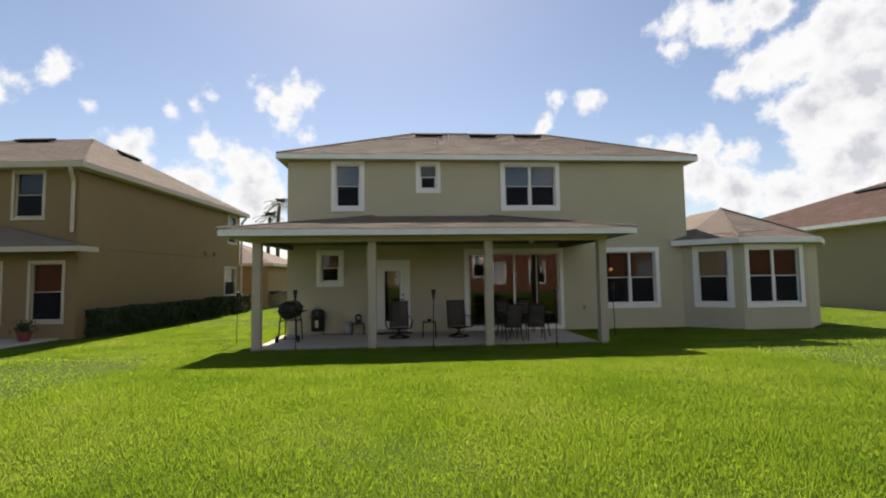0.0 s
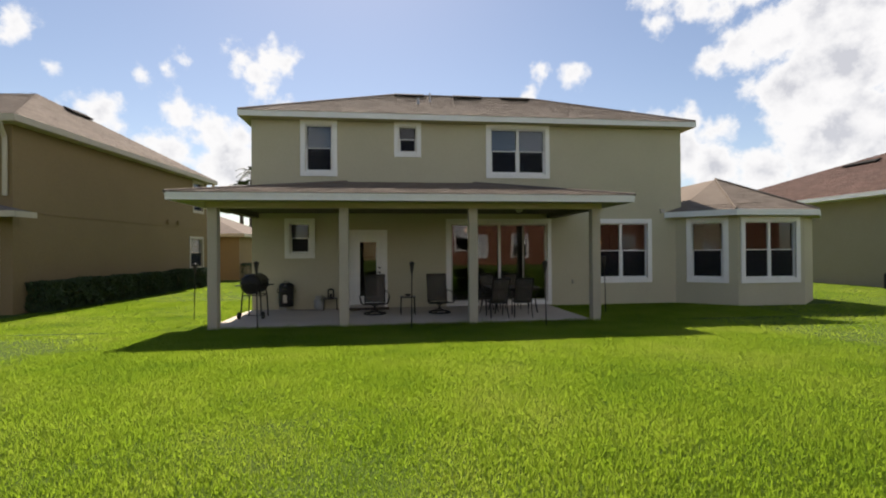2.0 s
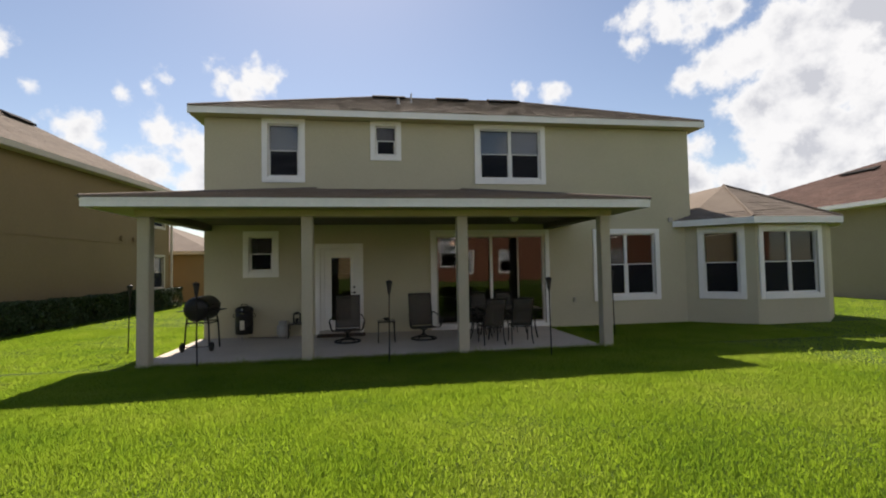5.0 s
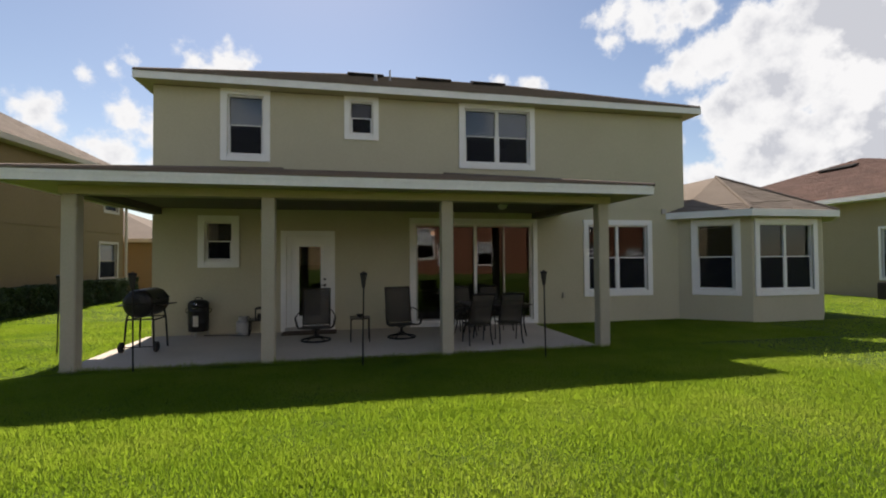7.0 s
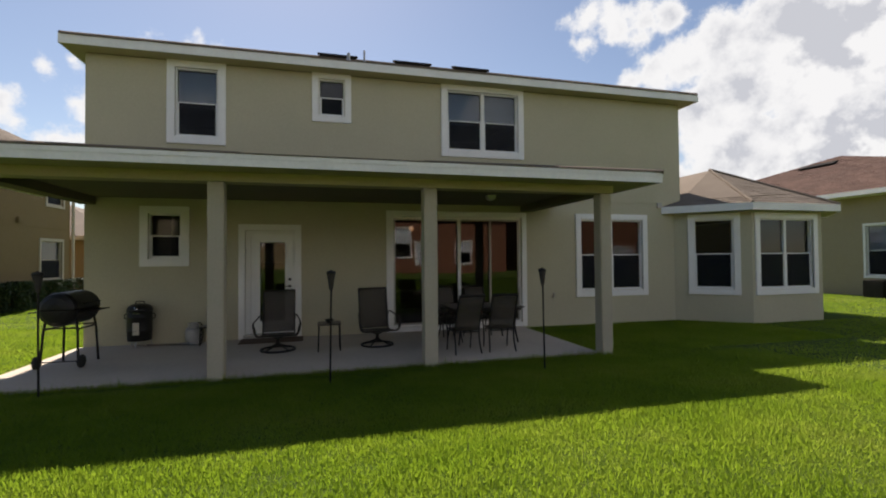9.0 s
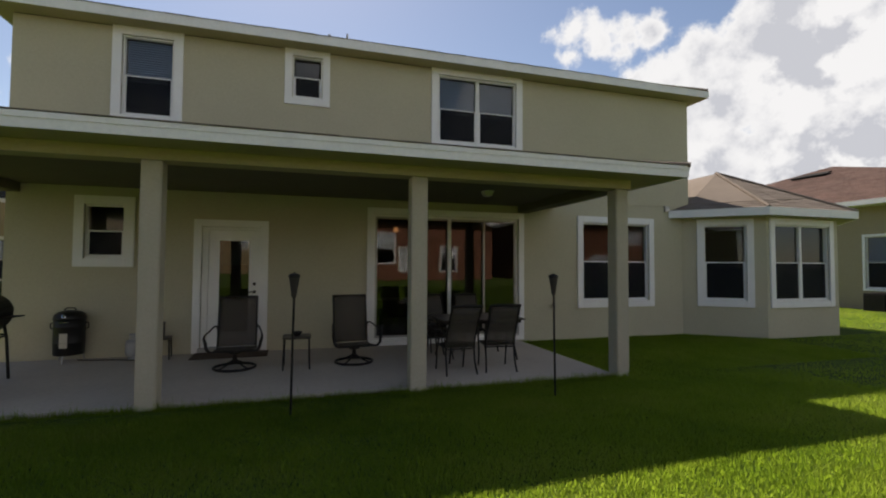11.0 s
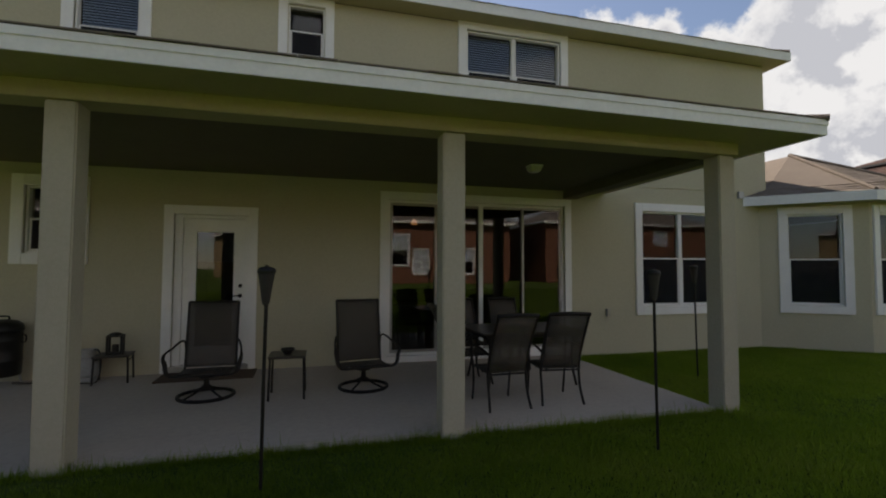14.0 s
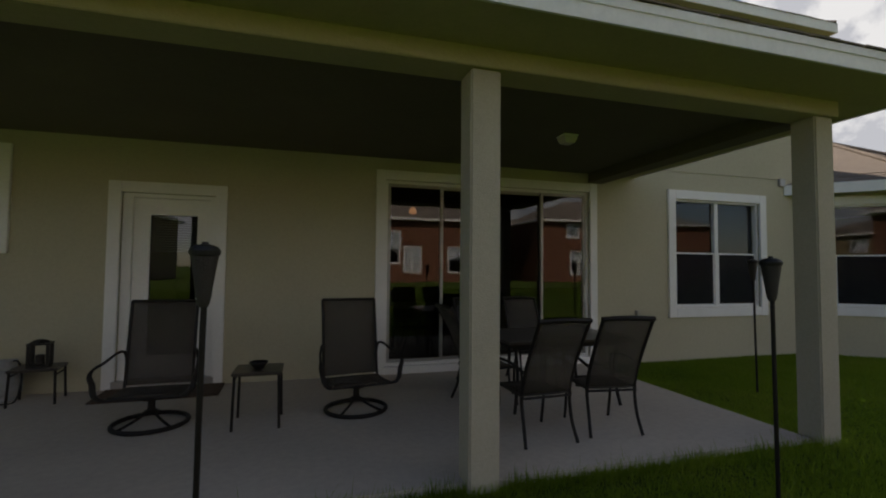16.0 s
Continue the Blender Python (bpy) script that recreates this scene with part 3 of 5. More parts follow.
    ring_frame(bm, a + 0.131, b - 0.131, 0.101, top - 0.131, 0.04, W + 0.03, W + 0.17, 0.004)
    part("track_frame", bm, WHITE, slider)
    edges = (a + 0.172, 4.24, 5.04, 5.845, b - 0.172)
    bm = bmesh.new()
    box(bm, 5.005, 5.08, W + 0.03, W + 0.0495, 0.142, top - 0.172, 0.004)
    part("meeting_stile", bm, WHITE, slider)
    for k in range(4):
        y = W + (0.05 if k in (0, 3) else 0.10)
        bm = bmesh.new()
        ring_frame(bm, edges[k] - (0.025 if k else 0), edges[k + 1] + (0.025 if k < 3 else 0), 0.142, top - 0.172, 0.04, y, y + 0.035, 0.004)
        leaf = part("door_panel", bm, ALU, slider)
        bm = bmesh.new()
        box(bm, edges[k] + 0.02, edges[k + 1] - 0.02, y + 0.014, y + 0.021, 0.19, top - 0.22)
        part("pane", bm, GLASS_DOOR, leaf)
        if k == 3:
            bm = bmesh.new()
            tube(bm, bend([(b - 0.205, y, 0.95), (b - 0.205, y - 0.035, 0.97), (b - 0.205, y - 0.035, 1.17), (b - 0.205, y, 1.19)], 4), 0.008)
            part("handle", bm, WHITE, leaf)


def build_main_roof():
    x0, x1, y0, y1, ez = -2.92, 11.63, 15.6, 27.4, 5.985
    rz, ym, rx0, rx1 = 8.55, 21.5, 1.70, 7.95
    bm = bmesh.new()
    c = [bm.verts.new(p) for p in ((x0, y0, ez), (x1, y0, ez), (x1, y1, ez), (x0, y1, ez), (rx0, ym, rz), (rx1, ym, rz))]
    for f in ((0, 1, 5, 4), (1, 2, 5), (2, 3, 4, 5), (3, 0, 4), (3, 2, 1, 0)):
        bm.faces.new([c[i] for i in f])
    roof = part("roof", bm, SHINGLE, house)
    quads = lay_shingles((x0, y0 - 0.03, ez), (x1, y0 - 0.03, ez), (rx0, ym, rz), (rx1, ym, rz))
    quads += lay_shingles((x1 + 0.03, y0, ez), (x1 + 0.03, y1, ez), (rx1, ym, rz), (rx1, ym, rz))
    quads += lay_shingles((x0 - 0.03, y1, ez), (x0 - 0.03, y0, ez), (rx0, ym, rz), (rx0, ym, rz))
    tagged(raw_mesh("shingle", quads, 4, SHINGLE, roof, "brown asphalt shingles"), kind="stuff")
    for a, b in (((x0, y0, ez), (rx0, ym, rz)), ((x1, y0, ez), (rx1, ym, rz)), ((rx0, ym, rz), (rx1, ym, rz))):
        bm = bmesh.new()
        tube(bm, [Vector(a) + Vector((0, 0, 0.02)), Vector(b) + Vector((0, 0, 0.02))], 0.05, 6)
        part("ridge_cap", bm, SHINGLE, roof)
    for a, b, c_, d in ((x0, x1, y0 - 0.02, y0), (x0, x1, y1, y1 + 0.02), (x0 - 0.02, x0, y0 - 0.02, y1 + 0.02), (x1, x1 + 0.02, y0 - 0.02, y1 + 0.02)):
        bm = bmesh.new()
        box(bm, a, b, c_, d, 5.82, 5.995)
        part("fascia", bm, FASCIA, house)
    for p, q, s, t in ((x0, x1, y0, W - 0.003), (x0, -2.653, W - 0.002, y1), (11.343, x1, W - 0.002, y1)):
        bm = bmesh.new()
        box(bm, p, q, s, t, 5.825, 5.845)
        part("soffit", bm, SOFFIT, house)
    slope = math.degrees(math.atan2(rz - ez, ym - y0))
    for x, w in ((2.36, 1.25), (4.79, 1.25), (6.83, 1.25)):
        y = 20.5
        roof_vent(roof, pose(x, y, ez + (rz - ez) * (y - y0) / (ym - y0) + 0.05, slope), w)
    for x, y, r, h in ((2.6, 18.5, 0.045, 0.22), (3.1, 19.2, 0.03, 0.35)):
        bm = bmesh.new()
        z = ez + (rz - ez) * (y - y0) / (ym - y0)
        lathe(bm, [(r * 2.2, -0.08), (r * 1.3, 0.06), (r, 0.07), (r, h), (r * 0.7, h), (r * 0.7, h - 0.03)], 14, (x, y, z))
        part("vent_pipe", bm, ALU, roof, "grey plumbing vent pipe")


def build_bay_roof():
    z = 2.995
    E0, E1, E2, E3 = (10.74, W - 0.004, z), (12.22, 14.53, z), (15.09, 14.53, z), (16.60, 15.95, z)
    E4 = (16.60, 21.8, z)
    A, Rb = (13.46, 17.07, 4.32), (13.46, 19.0, 4.32)
    L0, L1 = (11.345, W - 0.004, 3.201), (11.345, 21.8, 3.201)
    bm = bmesh.new()
    slab_poly(bm, [E0, E1, E2, E3, (16.60, 16.2, z), (11.36, 16.2, z)], 0.02)
    c = [bm.verts.new(p) for p in (E0, E1, E2, E3, E4, A, Rb, L0, L1)]
    for f in ((0, 1, 5, 7), (1, 2, 5), (2, 3, 5), (3, 4, 6, 5), (5, 6, 8, 7), (6, 4, 8)):
        bm.faces.new([c[i] for i in f])
    roof = part("roof", bm, SHINGLE, house)
    quads = lay_shingles(E0, E1, L0, A) + lay_shingles(E1, E2, A, A) + lay_shingles(E2, E3, A, A) + lay_shingles(E3, E4, A, Rb)
    tagged(raw_mesh("shingle", quads, 4, SHINGLE, roof, "brown asphalt shingles"), kind="stuff")
    for a in (E1, E2, E3):
        bm = bmesh.new()
        tube(bm, [Vector(a) + Vector((0, 0, 0.02)), Vector(A) + Vector((0, 0, 0.02))], 0.045, 6)
        part("ridge_cap", bm, SHINGLE, roof)
    for a, b in ((E0, E1), (E1, E2), (E2, E3), (E3, E4)):
        a, b = Vector(a), Vector(b)
        d = (b - a).normalized()
        n = Vector((d.y, -d.x, 0)) * 0.02
        m = Matrix(((d.x, n.x / 0.02, 0, a.x), (d.y, n.y / 0.02, 0, a.y), (0, 0, 1, 0), (0, 0, 0, 1)))
        bm = bmesh.new()
        box(bm, -0.008, (b - a).length + 0.008, 0.0, 0.02, z - 0.17, z + 0.012, m=m)
        part("fascia", bm, FASCIA, house)
    bm = bmesh.new()
    slab_poly(bm, [(x, y, 2.85) for x, y, _ in (E0, E1, E2, E3)] + [(16.58, 17, 2.85), (11.36, 17, 2.85), (11.36, W - 0.004, 2.85)], 0.015)
    part("soffit", bm, SOFFIT, house)
    # flashing end at the wall
    bm = bmesh.new()
    box(bm, 10.58, 10.72, W - 0.05, W - 0.002, 2.98, 3.12, 0.01)
    part("flashing", bm, ALU, house)


build_house_walls()
build_openings()
build_main_roof()
build_bay_roof()

# ---- covered patio ----
patio = thing("patio_cover", "attached patio roof on four olive stucco posts", "patio cover")
PX0, PX1, PY0, PZ = -3.33, 7.45, 12.05, 3.085
RIDGE = ((0.2, W - 0.005, 3.93), (4.2, W - 0.005, 3.93))


def build_patio_cover():
    for x in (-2.69, 0.302, 3.45, 6.635):
        bm = bmesh.new()
        box(bm, x, x + 0.22, 12.59, 12.81, -0.16, 2.799, 0.012)
        part("post", bm, STUCCO_LIGHT, patio)
    bm = bmesh.new()
    box(bm, -2.72, 6.885, 12.56, 12.84, 2.80, 3.02, 0.006)
    part("beam", bm, SOFFIT, patio)
    # side beams share the ceiling's colour, with the patio shade painted in
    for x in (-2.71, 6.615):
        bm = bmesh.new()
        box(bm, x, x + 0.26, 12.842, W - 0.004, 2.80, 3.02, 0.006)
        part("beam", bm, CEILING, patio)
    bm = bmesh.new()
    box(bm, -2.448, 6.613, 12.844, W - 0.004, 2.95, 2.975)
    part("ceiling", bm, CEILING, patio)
    for p, q, s, t in ((PX0, PX1, PY0, 12.558), (PX0, -2.722, 12.56, W - 0.004), (6.887, PX1, 12.56, W - 0.004)):
        bm = bmesh.new()
        box(bm, p, q, s, t, 2.935, 2.95)
        part("soffit", bm, SOFFIT, patio)
    bm = bmesh.new()
    box(bm, PX0 - 0.02, PX1 + 0.02, PY0 - 0.02, PY0, 2.925, PZ - 0.015)
    box(bm, PX0 - 0.028, PX1 + 0.028, PY0 - 0.03, PY0 - 0.0205, PZ - 0.06, PZ + 0.004, 0.003)
    for x in (PX0 - 0.02, PX1):
        side = bmesh.new()
        box(side, x, x + 0.02, PY0 + 0.002, W - 0.004, 2.925, PZ - 0.005)
        part("fascia", side, FASCIA, patio)
    part("fascia", bm, FASCIA, patio)
    c0, c1 = (PX0, PY0, PZ), (PX1, PY0, PZ)
    w0, w1 = (PX0, W - 0.005, PZ), (PX1, W - 0.005, PZ)
    bm = bmesh.new()
    v = [bm.verts.new(p) for p in (c0, c1, w1, w0, *RIDGE)]
    for f in ((0, 1, 5, 4), (1, 2, 5), (3, 0, 4), (0, 3, 2, 1)):
        bm.faces.new([v[i] for i in f])
    roof = part("roof", bm, SHINGLE, patio)
    e0, e1 = (PX0 - 0.03, PY0 - 0.04, PZ + 0.004), (PX1 + 0.03, PY0 - 0.04, PZ + 0.004)
    quads = lay_shingles(e0, e1, RIDGE[0], RIDGE[1], first=8)
    quads += lay_shingles((PX1 + 0.03, PY0, PZ), (PX1 + 0.03, W, PZ), RIDGE[1], RIDGE[1]) + lay_shingles((PX0 - 0.03, W, PZ), (PX0 - 0.03, PY0, PZ), RIDGE[0], RIDGE[0])
    tagged(raw_mesh("shingle", quads, 4, SHINGLE, roof, "brown asphalt shingles"), kind="stuff")
    for a, b in ((e0, RIDGE[0]), (e1, RIDGE[1])):
        bm = bmesh.new()
        tube(bm, [Vector(a) + Vector((0, 0, 0.015)), Vector(b) + Vector((0, 0, 0.015))], 0.04, 6)
        part("ridge_cap", bm, SHINGLE, roof)
    return roof


patio_roof = build_patio_cover()


# ---- neighbouring houses ----
def hip_house(name, label, x0, x1, y0, y1, eave, ridge, along, wall_mat, roof_mat, windows, trim_mat, over=0.45, group="", run=None):
    """A plain hipped house; windows: side (s, n, e or w), start along that wall, sill, width, height, leaves."""
    h = thing(name, label, "house", group=group)
    sides = {"s": ((x0, y0), 0, x1 - x0), "e": ((x1, y0), 90, y1 - y0), "n": ((x1, y1), 180, x1 - x0), "w": ((x0, y1), -90, y1 - y0)}
    for key, ((px, py), ang, ln) in sides.items():
        m = pose(px, py, 0, 0, 0, ang)
        inset = 0.0 if key in "sn" else 0.202
        mine = [w for w in windows if w[0] == key]
        bm = bmesh.new()
        wall_panel(bm, inset, ln - inset, -0.3, eave, [(w[1] + 0.1, w[1] + w[3] - 0.1, w[2] + 0.1, w[2] + w[4] - 0.1) for w in mine], 0.2, m)
        part("wall", bm, wall_mat, h)
        for w in mine:
            make_window(h, m @ pose(w[1], 0, w[2]), w[3], w[4], w[5], 0.1, 0.0 if len(w) < 7 else w[6], trim_mat, GLASS_PALE if group else None, screens=not group)
    a, b, c, d = x0 - over, x1 + over, y0 - over, y1 + over
    half = (d - c) / 2 if along == "x" else (b - a) / 2
    half = run or half
    r0, r1 = ((a + half, (c + d) / 2), (b - half, (c + d) / 2)) if along == "x" else (((a + b) / 2, c + half), ((a + b) / 2, d - half))
    ez = eave + 0.18
    bm = bmesh.new()
    v = [bm.verts.new(p) for p in ((a, c, ez), (b, c, ez), (b, d, ez), (a, d, ez), (*r0, ridge), (*r1, ridge))]
    faces = ((0, 1, 5, 4), (1, 2, 5), (2, 3, 4, 5), (3, 0, 4)) if along == "x" else ((0, 1, 4), (1, 2, 5, 4), (2, 3, 5), (3, 0, 4, 5))
    for f in (*faces, (3, 2, 1, 0)):
        bm.faces.new([v[i] for i in f])
    roof = part("roof", bm, roof_mat, h)
    for p, q, r, s in ((a, b, c - 0.02, c), (a, b, d, d + 0.02), (a - 0.02, a, c - 0.02, d + 0.02), (b, b + 0.02, c - 0.02, d + 0.02)):
        bm = bmesh.new()
        box(bm, p, q, r, s, eave + 0.0, ez + 0.01)
        part("fascia", bm, trim_mat, h)
    for p, q, s, t in ((a, b, c, y0 - 0.003), (a, b, y1 + 0.003, d), (a, x0 - 0.003, y0 - 0.002, y1 + 0.002), (x1 + 0.003, b, y0 - 0.002, y1 + 0.002)):
        bm = bmesh.new()
        box(bm, p, q, s, t, eave - 0.01, eave + 0.015)
        part("soffit", bm, trim_mat, h)
    # dark block added inside so that the windows look into an unlit house
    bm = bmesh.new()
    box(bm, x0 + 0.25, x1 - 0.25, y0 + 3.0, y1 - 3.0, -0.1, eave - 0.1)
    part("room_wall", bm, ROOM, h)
    return h, roof


# the brown house stands slightly askew
NEXT_DOOR = pose(-9.3, 16.1, 0, 0, 0, -4.3) @ pose(9.3, -16.1, 0)


def build_left_neighbour():
    h, roof = hip_house("house", "two-storey brown stucco house with beige trim and hedge", -22.0, -9.7, 16.5, 28.8, 5.65, 8.63, "x", STUCCO_BROWN, SHINGLE,
                        [("s", 10.02, 3.93, 1.15, 1.72, 1), ("s", 10.68, 0.45, 1.25, 2.12, 1), ("s", 8.6, 0.45, 1.25, 2.12, 1),
                         ("e", 10.35, 0.87, 1.5, 1.75, 1, 0.5), ("e", 10.7, 3.9, 1.2, 1.72, 1, 0.9)], BEIGE_TRIM, over=0.40, run=4.7)
    quads = lay_shingles((-9.3, 16.1, 5.84), (-9.3, 29.2, 5.84), (-14.0, 22.65, 8.63), (-14.0, 22.65, 8.63), 0.36, 0.2)
    quads += lay_shingles((-22.4, 16.1, 5.84), (-9.3, 16.1, 5.84), (-17.7, 22.65, 8.63), (-14.0, 22.65, 8.63), 0.36, 0.2)
    tagged(raw_mesh("shingle", quads, 4, SHINGLE, roof, "brown asphalt shingles"), kind="stuff")
    roof_vent(roof, pose(-12.75, 23.3, 5.84 + 0.594 * 3.45 + 0.04, 0, 30.7, 0) @ pose(0, 0, 0, 0, 0, 90), 1.3)
    roof_vent(roof, pose(-15.9, 21.7, 5.84 + 0.426 * 5.6 + 0.04, 23.1), 1.6)
    # storey joint, downspouts, wall vents
    bm = bmesh.new()
    box(bm, -9.71, -9.68, 16.5, 28.8, 3.02, 3.05)
    part("stucco_joint", bm, STUCCO_BROWN, h)
    for path in (bend([(-9.72, 16.12, 5.64), (-9.74, 16.16, 5.5), (-9.83, 16.36, 5.3), (-9.85, 16.42, 5.1), (-9.85, 16.42, 4.2), (-9.85, 16.42, 3.5)], 3),
                 bend([(-9.35, 28.95, 5.6), (-9.6, 28.95, 5.3), (-9.62, 28.88, 4.8), (-9.62, 28.88, 0.0)], 3)):
        bm = bmesh.new()
        tube(bm, path, 0.062, 8)
        part("downspout", bm, BEIGE_TRIM, h)
    for y in (24.7, 25.6):
        bm = bmesh.new()
        box(bm, -9.702, -9.6, y, y + 0.22, 3.15, 3.35, 0.02)
        part("wall_vent", bm, STUCCO_BROWN, h)
    # lower roof over the back porch
    bm = bmesh.new()
    v = [bm.verts.new(p) for p in ((-22.3, 15.75, 2.98), (-9.0, 15.75, 2.98), (-9.0, 16.49, 2.98), (-22.3, 16.49, 2.98), (-22.3, 16.49, 3.85), (-12.6, 16.49, 3.85))]
    for f in ((0, 1, 5, 4), (1, 2, 5), (0, 3, 2, 1), (0, 4, 3), (3, 4, 5, 2)):
        bm.faces.new([v[i] for i in f])
    part("porch_roof", bm, SHINGLE, h)
    bm = bmesh.new()
    box(bm, -22.3, -8.98, 15.73, 15.75, 2.82, 2.99)
    box(bm, -9.0, -8.98, 15.752, 16.49, 2.82, 2.99)
    part("porch_fascia", bm, BEIGE_TRIM, h)
    bm = bmesh.new()
    box(bm, -22.0, -10.2, 14.4, 16.49, -0.16, -0.015, 0.01)
    part("porch_slab", bm, CONCRETE, h)
    h.matrix_world = NEXT_DOOR


def build_right_neighbour():
    h, roof = hip_house("house", "tan stucco house with a red-brown hipped shingle roof", 24.1, 44.0, 14.2, 35.6, 4.15, 7.3, "x", STUCCO_TAN, SHINGLE_RED,
                        [("w", 15.75, 0.7, 1.9, 2.3, 2, 0.5)], WHITE, over=0.77, run=6.95)
    z = 4.15 + 0.18
    k = (7.3 - z) / 6.95
    roof_vent(roof, pose(28.6, 24.9, z + k * 5.27 + 0.03, 0, -23.1, 0) @ pose(0, 0, 0, 0, 0, 90), 1.9)
    quads = lay_shingles((23.33, 36.37, z), (23.33, 13.43, z), (30.28, 24.9, 7.3), (30.28, 24.9, 7.3), 0.4, 0.2)
    tagged(raw_mesh("shingle", quads, 4, SHINGLE_RED, roof, "red-brown asphalt shingles"), kind="stuff")


build_left_neighbour()
build_right_neighbour()
hip_house("house", "single-storey brown stucco house with shingle roof", -21.0, -8.3, 33.0, 44.0, 2.8, 5.4, "x", STUCCO_BROWN, SHINGLE, [], BEIGE_TRIM)
ACROSS = "houses across the lawn"
hip_house("house", "two-storey brick-red stucco house with white windows", 3.0, 19.0, -27.0, -15.0, 5.5, 8.7, "x", STUCCO_RED, SHINGLE,
          [("n", 3.4, 1.05, 1.75, 2.4, 1, 0.45), ("n", 7.55, 1.05, 1.45, 2.3, 2, 0.95), ("n", 9.25, 1.75, 1.75, 2.85, 1, 0.5), ("n", 12.6, 0.7, 1.6, 2.1, 2, 0.95)], WHITE, group=ACROSS)
hip_house("house", "two-storey brick-red stucco house with white windows", 22.5, 42.0, -28.0, -15.0, 5.9, 8.9, "x", STUCCO_RED, SHINGLE,
          [("n", 14.8, 1.0, 1.6, 2.2, 2, 0.9), ("n", 15.4, 4.4, 1.4, 1.35, 1, 0.9), ("n", 9.0, 0.5, 3.0, 2.3, 3, 0.9), ("n", 6.0, 3.9, 1.6, 1.5, 2, 0.9)], WHITE, group=ACROSS)
hip_house("house", "two-storey tan stucco house with white windows", -29.5, -10.0, -28.5, -16.0, 5.7, 8.9, "x", STUCCO_TAN, SHINGLE,
          [("n", 3.0, 0.7, 1.6, 2.0, 2, 0.9), ("n", 12.0, 0.7, 1.6, 2.0, 2, 0.9), ("n", 8.0, 3.7, 1.6, 1.5, 2, 0.9)], WHITE, group=ACROSS)
hip_house("house", "two-storey brick-red stucco house with white windows", -56.0, -33.5, -28.0, -16.0, 5.7, 8.9, "x", STUCCO_RED, SHINGLE,
          [("n", 4.0, 0.7, 1.6, 2.0, 2, 0.9), ("n", 11.0, 3.7, 1.6, 1.5, 2, 0.9), ("n", 16.0, 0.7, 1.6, 2.0, 2, 0.9)], WHITE, group=ACROSS)
# added, not a known house: hides the bright horizon from the door glass
hip_house("house", "unseen brown stucco house added in the gap to darken the door's reflection", -11.0, 4.0, -54.0, -42.0, 5.7, 8.9, "x", STUCCO_BROWN, SHINGLE,
          [("n", 3.0, 0.7, 1.6, 2.0, 2, 0.9), ("n", 9.5, 3.7, 1.6, 1.5, 2, 0.9)], WHITE, group=ACROSS)


# ---- patio things ----
def torch(x, y, height, lean=(0.0, 0.0)):
    z0 = lawn(x, y)
    t = thing("garden_torch", "dark bamboo-style garden torch on a thin pole in the lawn", "garden torch", pose(x, y, z0, lean[0], lean[1]), "garden torches")
    h = height - z0
    bm = bmesh.new()
    tube(bm, [(0, 0, -0.12), (0, 0, h * 0.5), (0.003, 0, h - 0.22)], 0.0125, 10)
    part("pole", bm, METAL_DARK, t)
    bm = bmesh.new()
    lathe(bm, [(0.018, h - 0.24), (0.026, h - 0.22), (0.034, h - 0.16), (0.048, h - 0.07), (0.056, h - 0.015), (0.05, h - 0.012), (0.03, h - 0.2)], 18)
    part("basket", bm, TORCH, t)
    bm = bmesh.new()
    lathe(bm, [(0.05, h - 0.03), (0.06, h - 0.022), (0.062, h - 0.004), (0.05, h + 0.012), (0.03, h + 0.02), (0.014, h + 0.022), (0.012, h + 0.032)], 20)
    part("canister", bm, BLACK_ENAMEL, t, "glossy black fuel canister")
    return t


for x, y, top, lean in ((1.985, 11.86, 1.50, (1.5, 0.6)), (5.13, 11.82, 1.49, (0.0, -0.8)), (-1.45, 12.12, 1.53, (0.5, -0.5)), (-3.72, 14.45, 1.45, (0, 1.2)), (7.69, 14.05, 1.56, (0.0, -1.2))):
    torch(x, y, top, lean)


def sling_panel(bm, rows, half, thick=0.006):
    """A bent cloth panel: rows of (y, z), half its width."""
    n = 5
    grid = [[[bm.verts.new((-half + 2 * half * i / (n - 1), y + 0.012 * (1 - (2 * i / (n - 1) - 1) ** 2) + s, z - s * 0.3)) for i in range(n)] for y, z in rows] for s in (0, thick)]
    for layer in grid:
        for a, b in zip(layer, layer[1:]):
            for i in range(n - 1):
                bm.faces.new((a[i], a[i + 1], b[i + 1], b[i]))
    for a, b in zip(zip(grid[0], grid[1]), list(zip(grid[0], grid[1]))[1:]):
        for i in (0, n - 1):
            bm.faces.new((a[0][i], b[0][i], b[1][i], a[1][i]))
    for k in (0, -1):
        for i in range(n - 1):
            bm.faces.new((grid[0][k][i], grid[0][k][i + 1], grid[1][k][i + 1], grid[1][k][i]))


def arm_line(s, half):
    return bend([(s * half, 0.262, 0.50), (s * (half + 0.01), 0.235, 0.615), (s * (half + 0.04), 0.15, 0.63), (s * (half + 0.085), -0.02, 0.575), (s * (half + 0.11), -0.18, 0.55), (s * (half + 0.118), -0.235, 0.50), (s * (half + 0.1), -0.225, 0.43), (s * (half + 0.085), -0.245, 0.36), (s * (half + 0.05), -0.25, 0.31), (s * half, -0.235, 0.298)], 5)


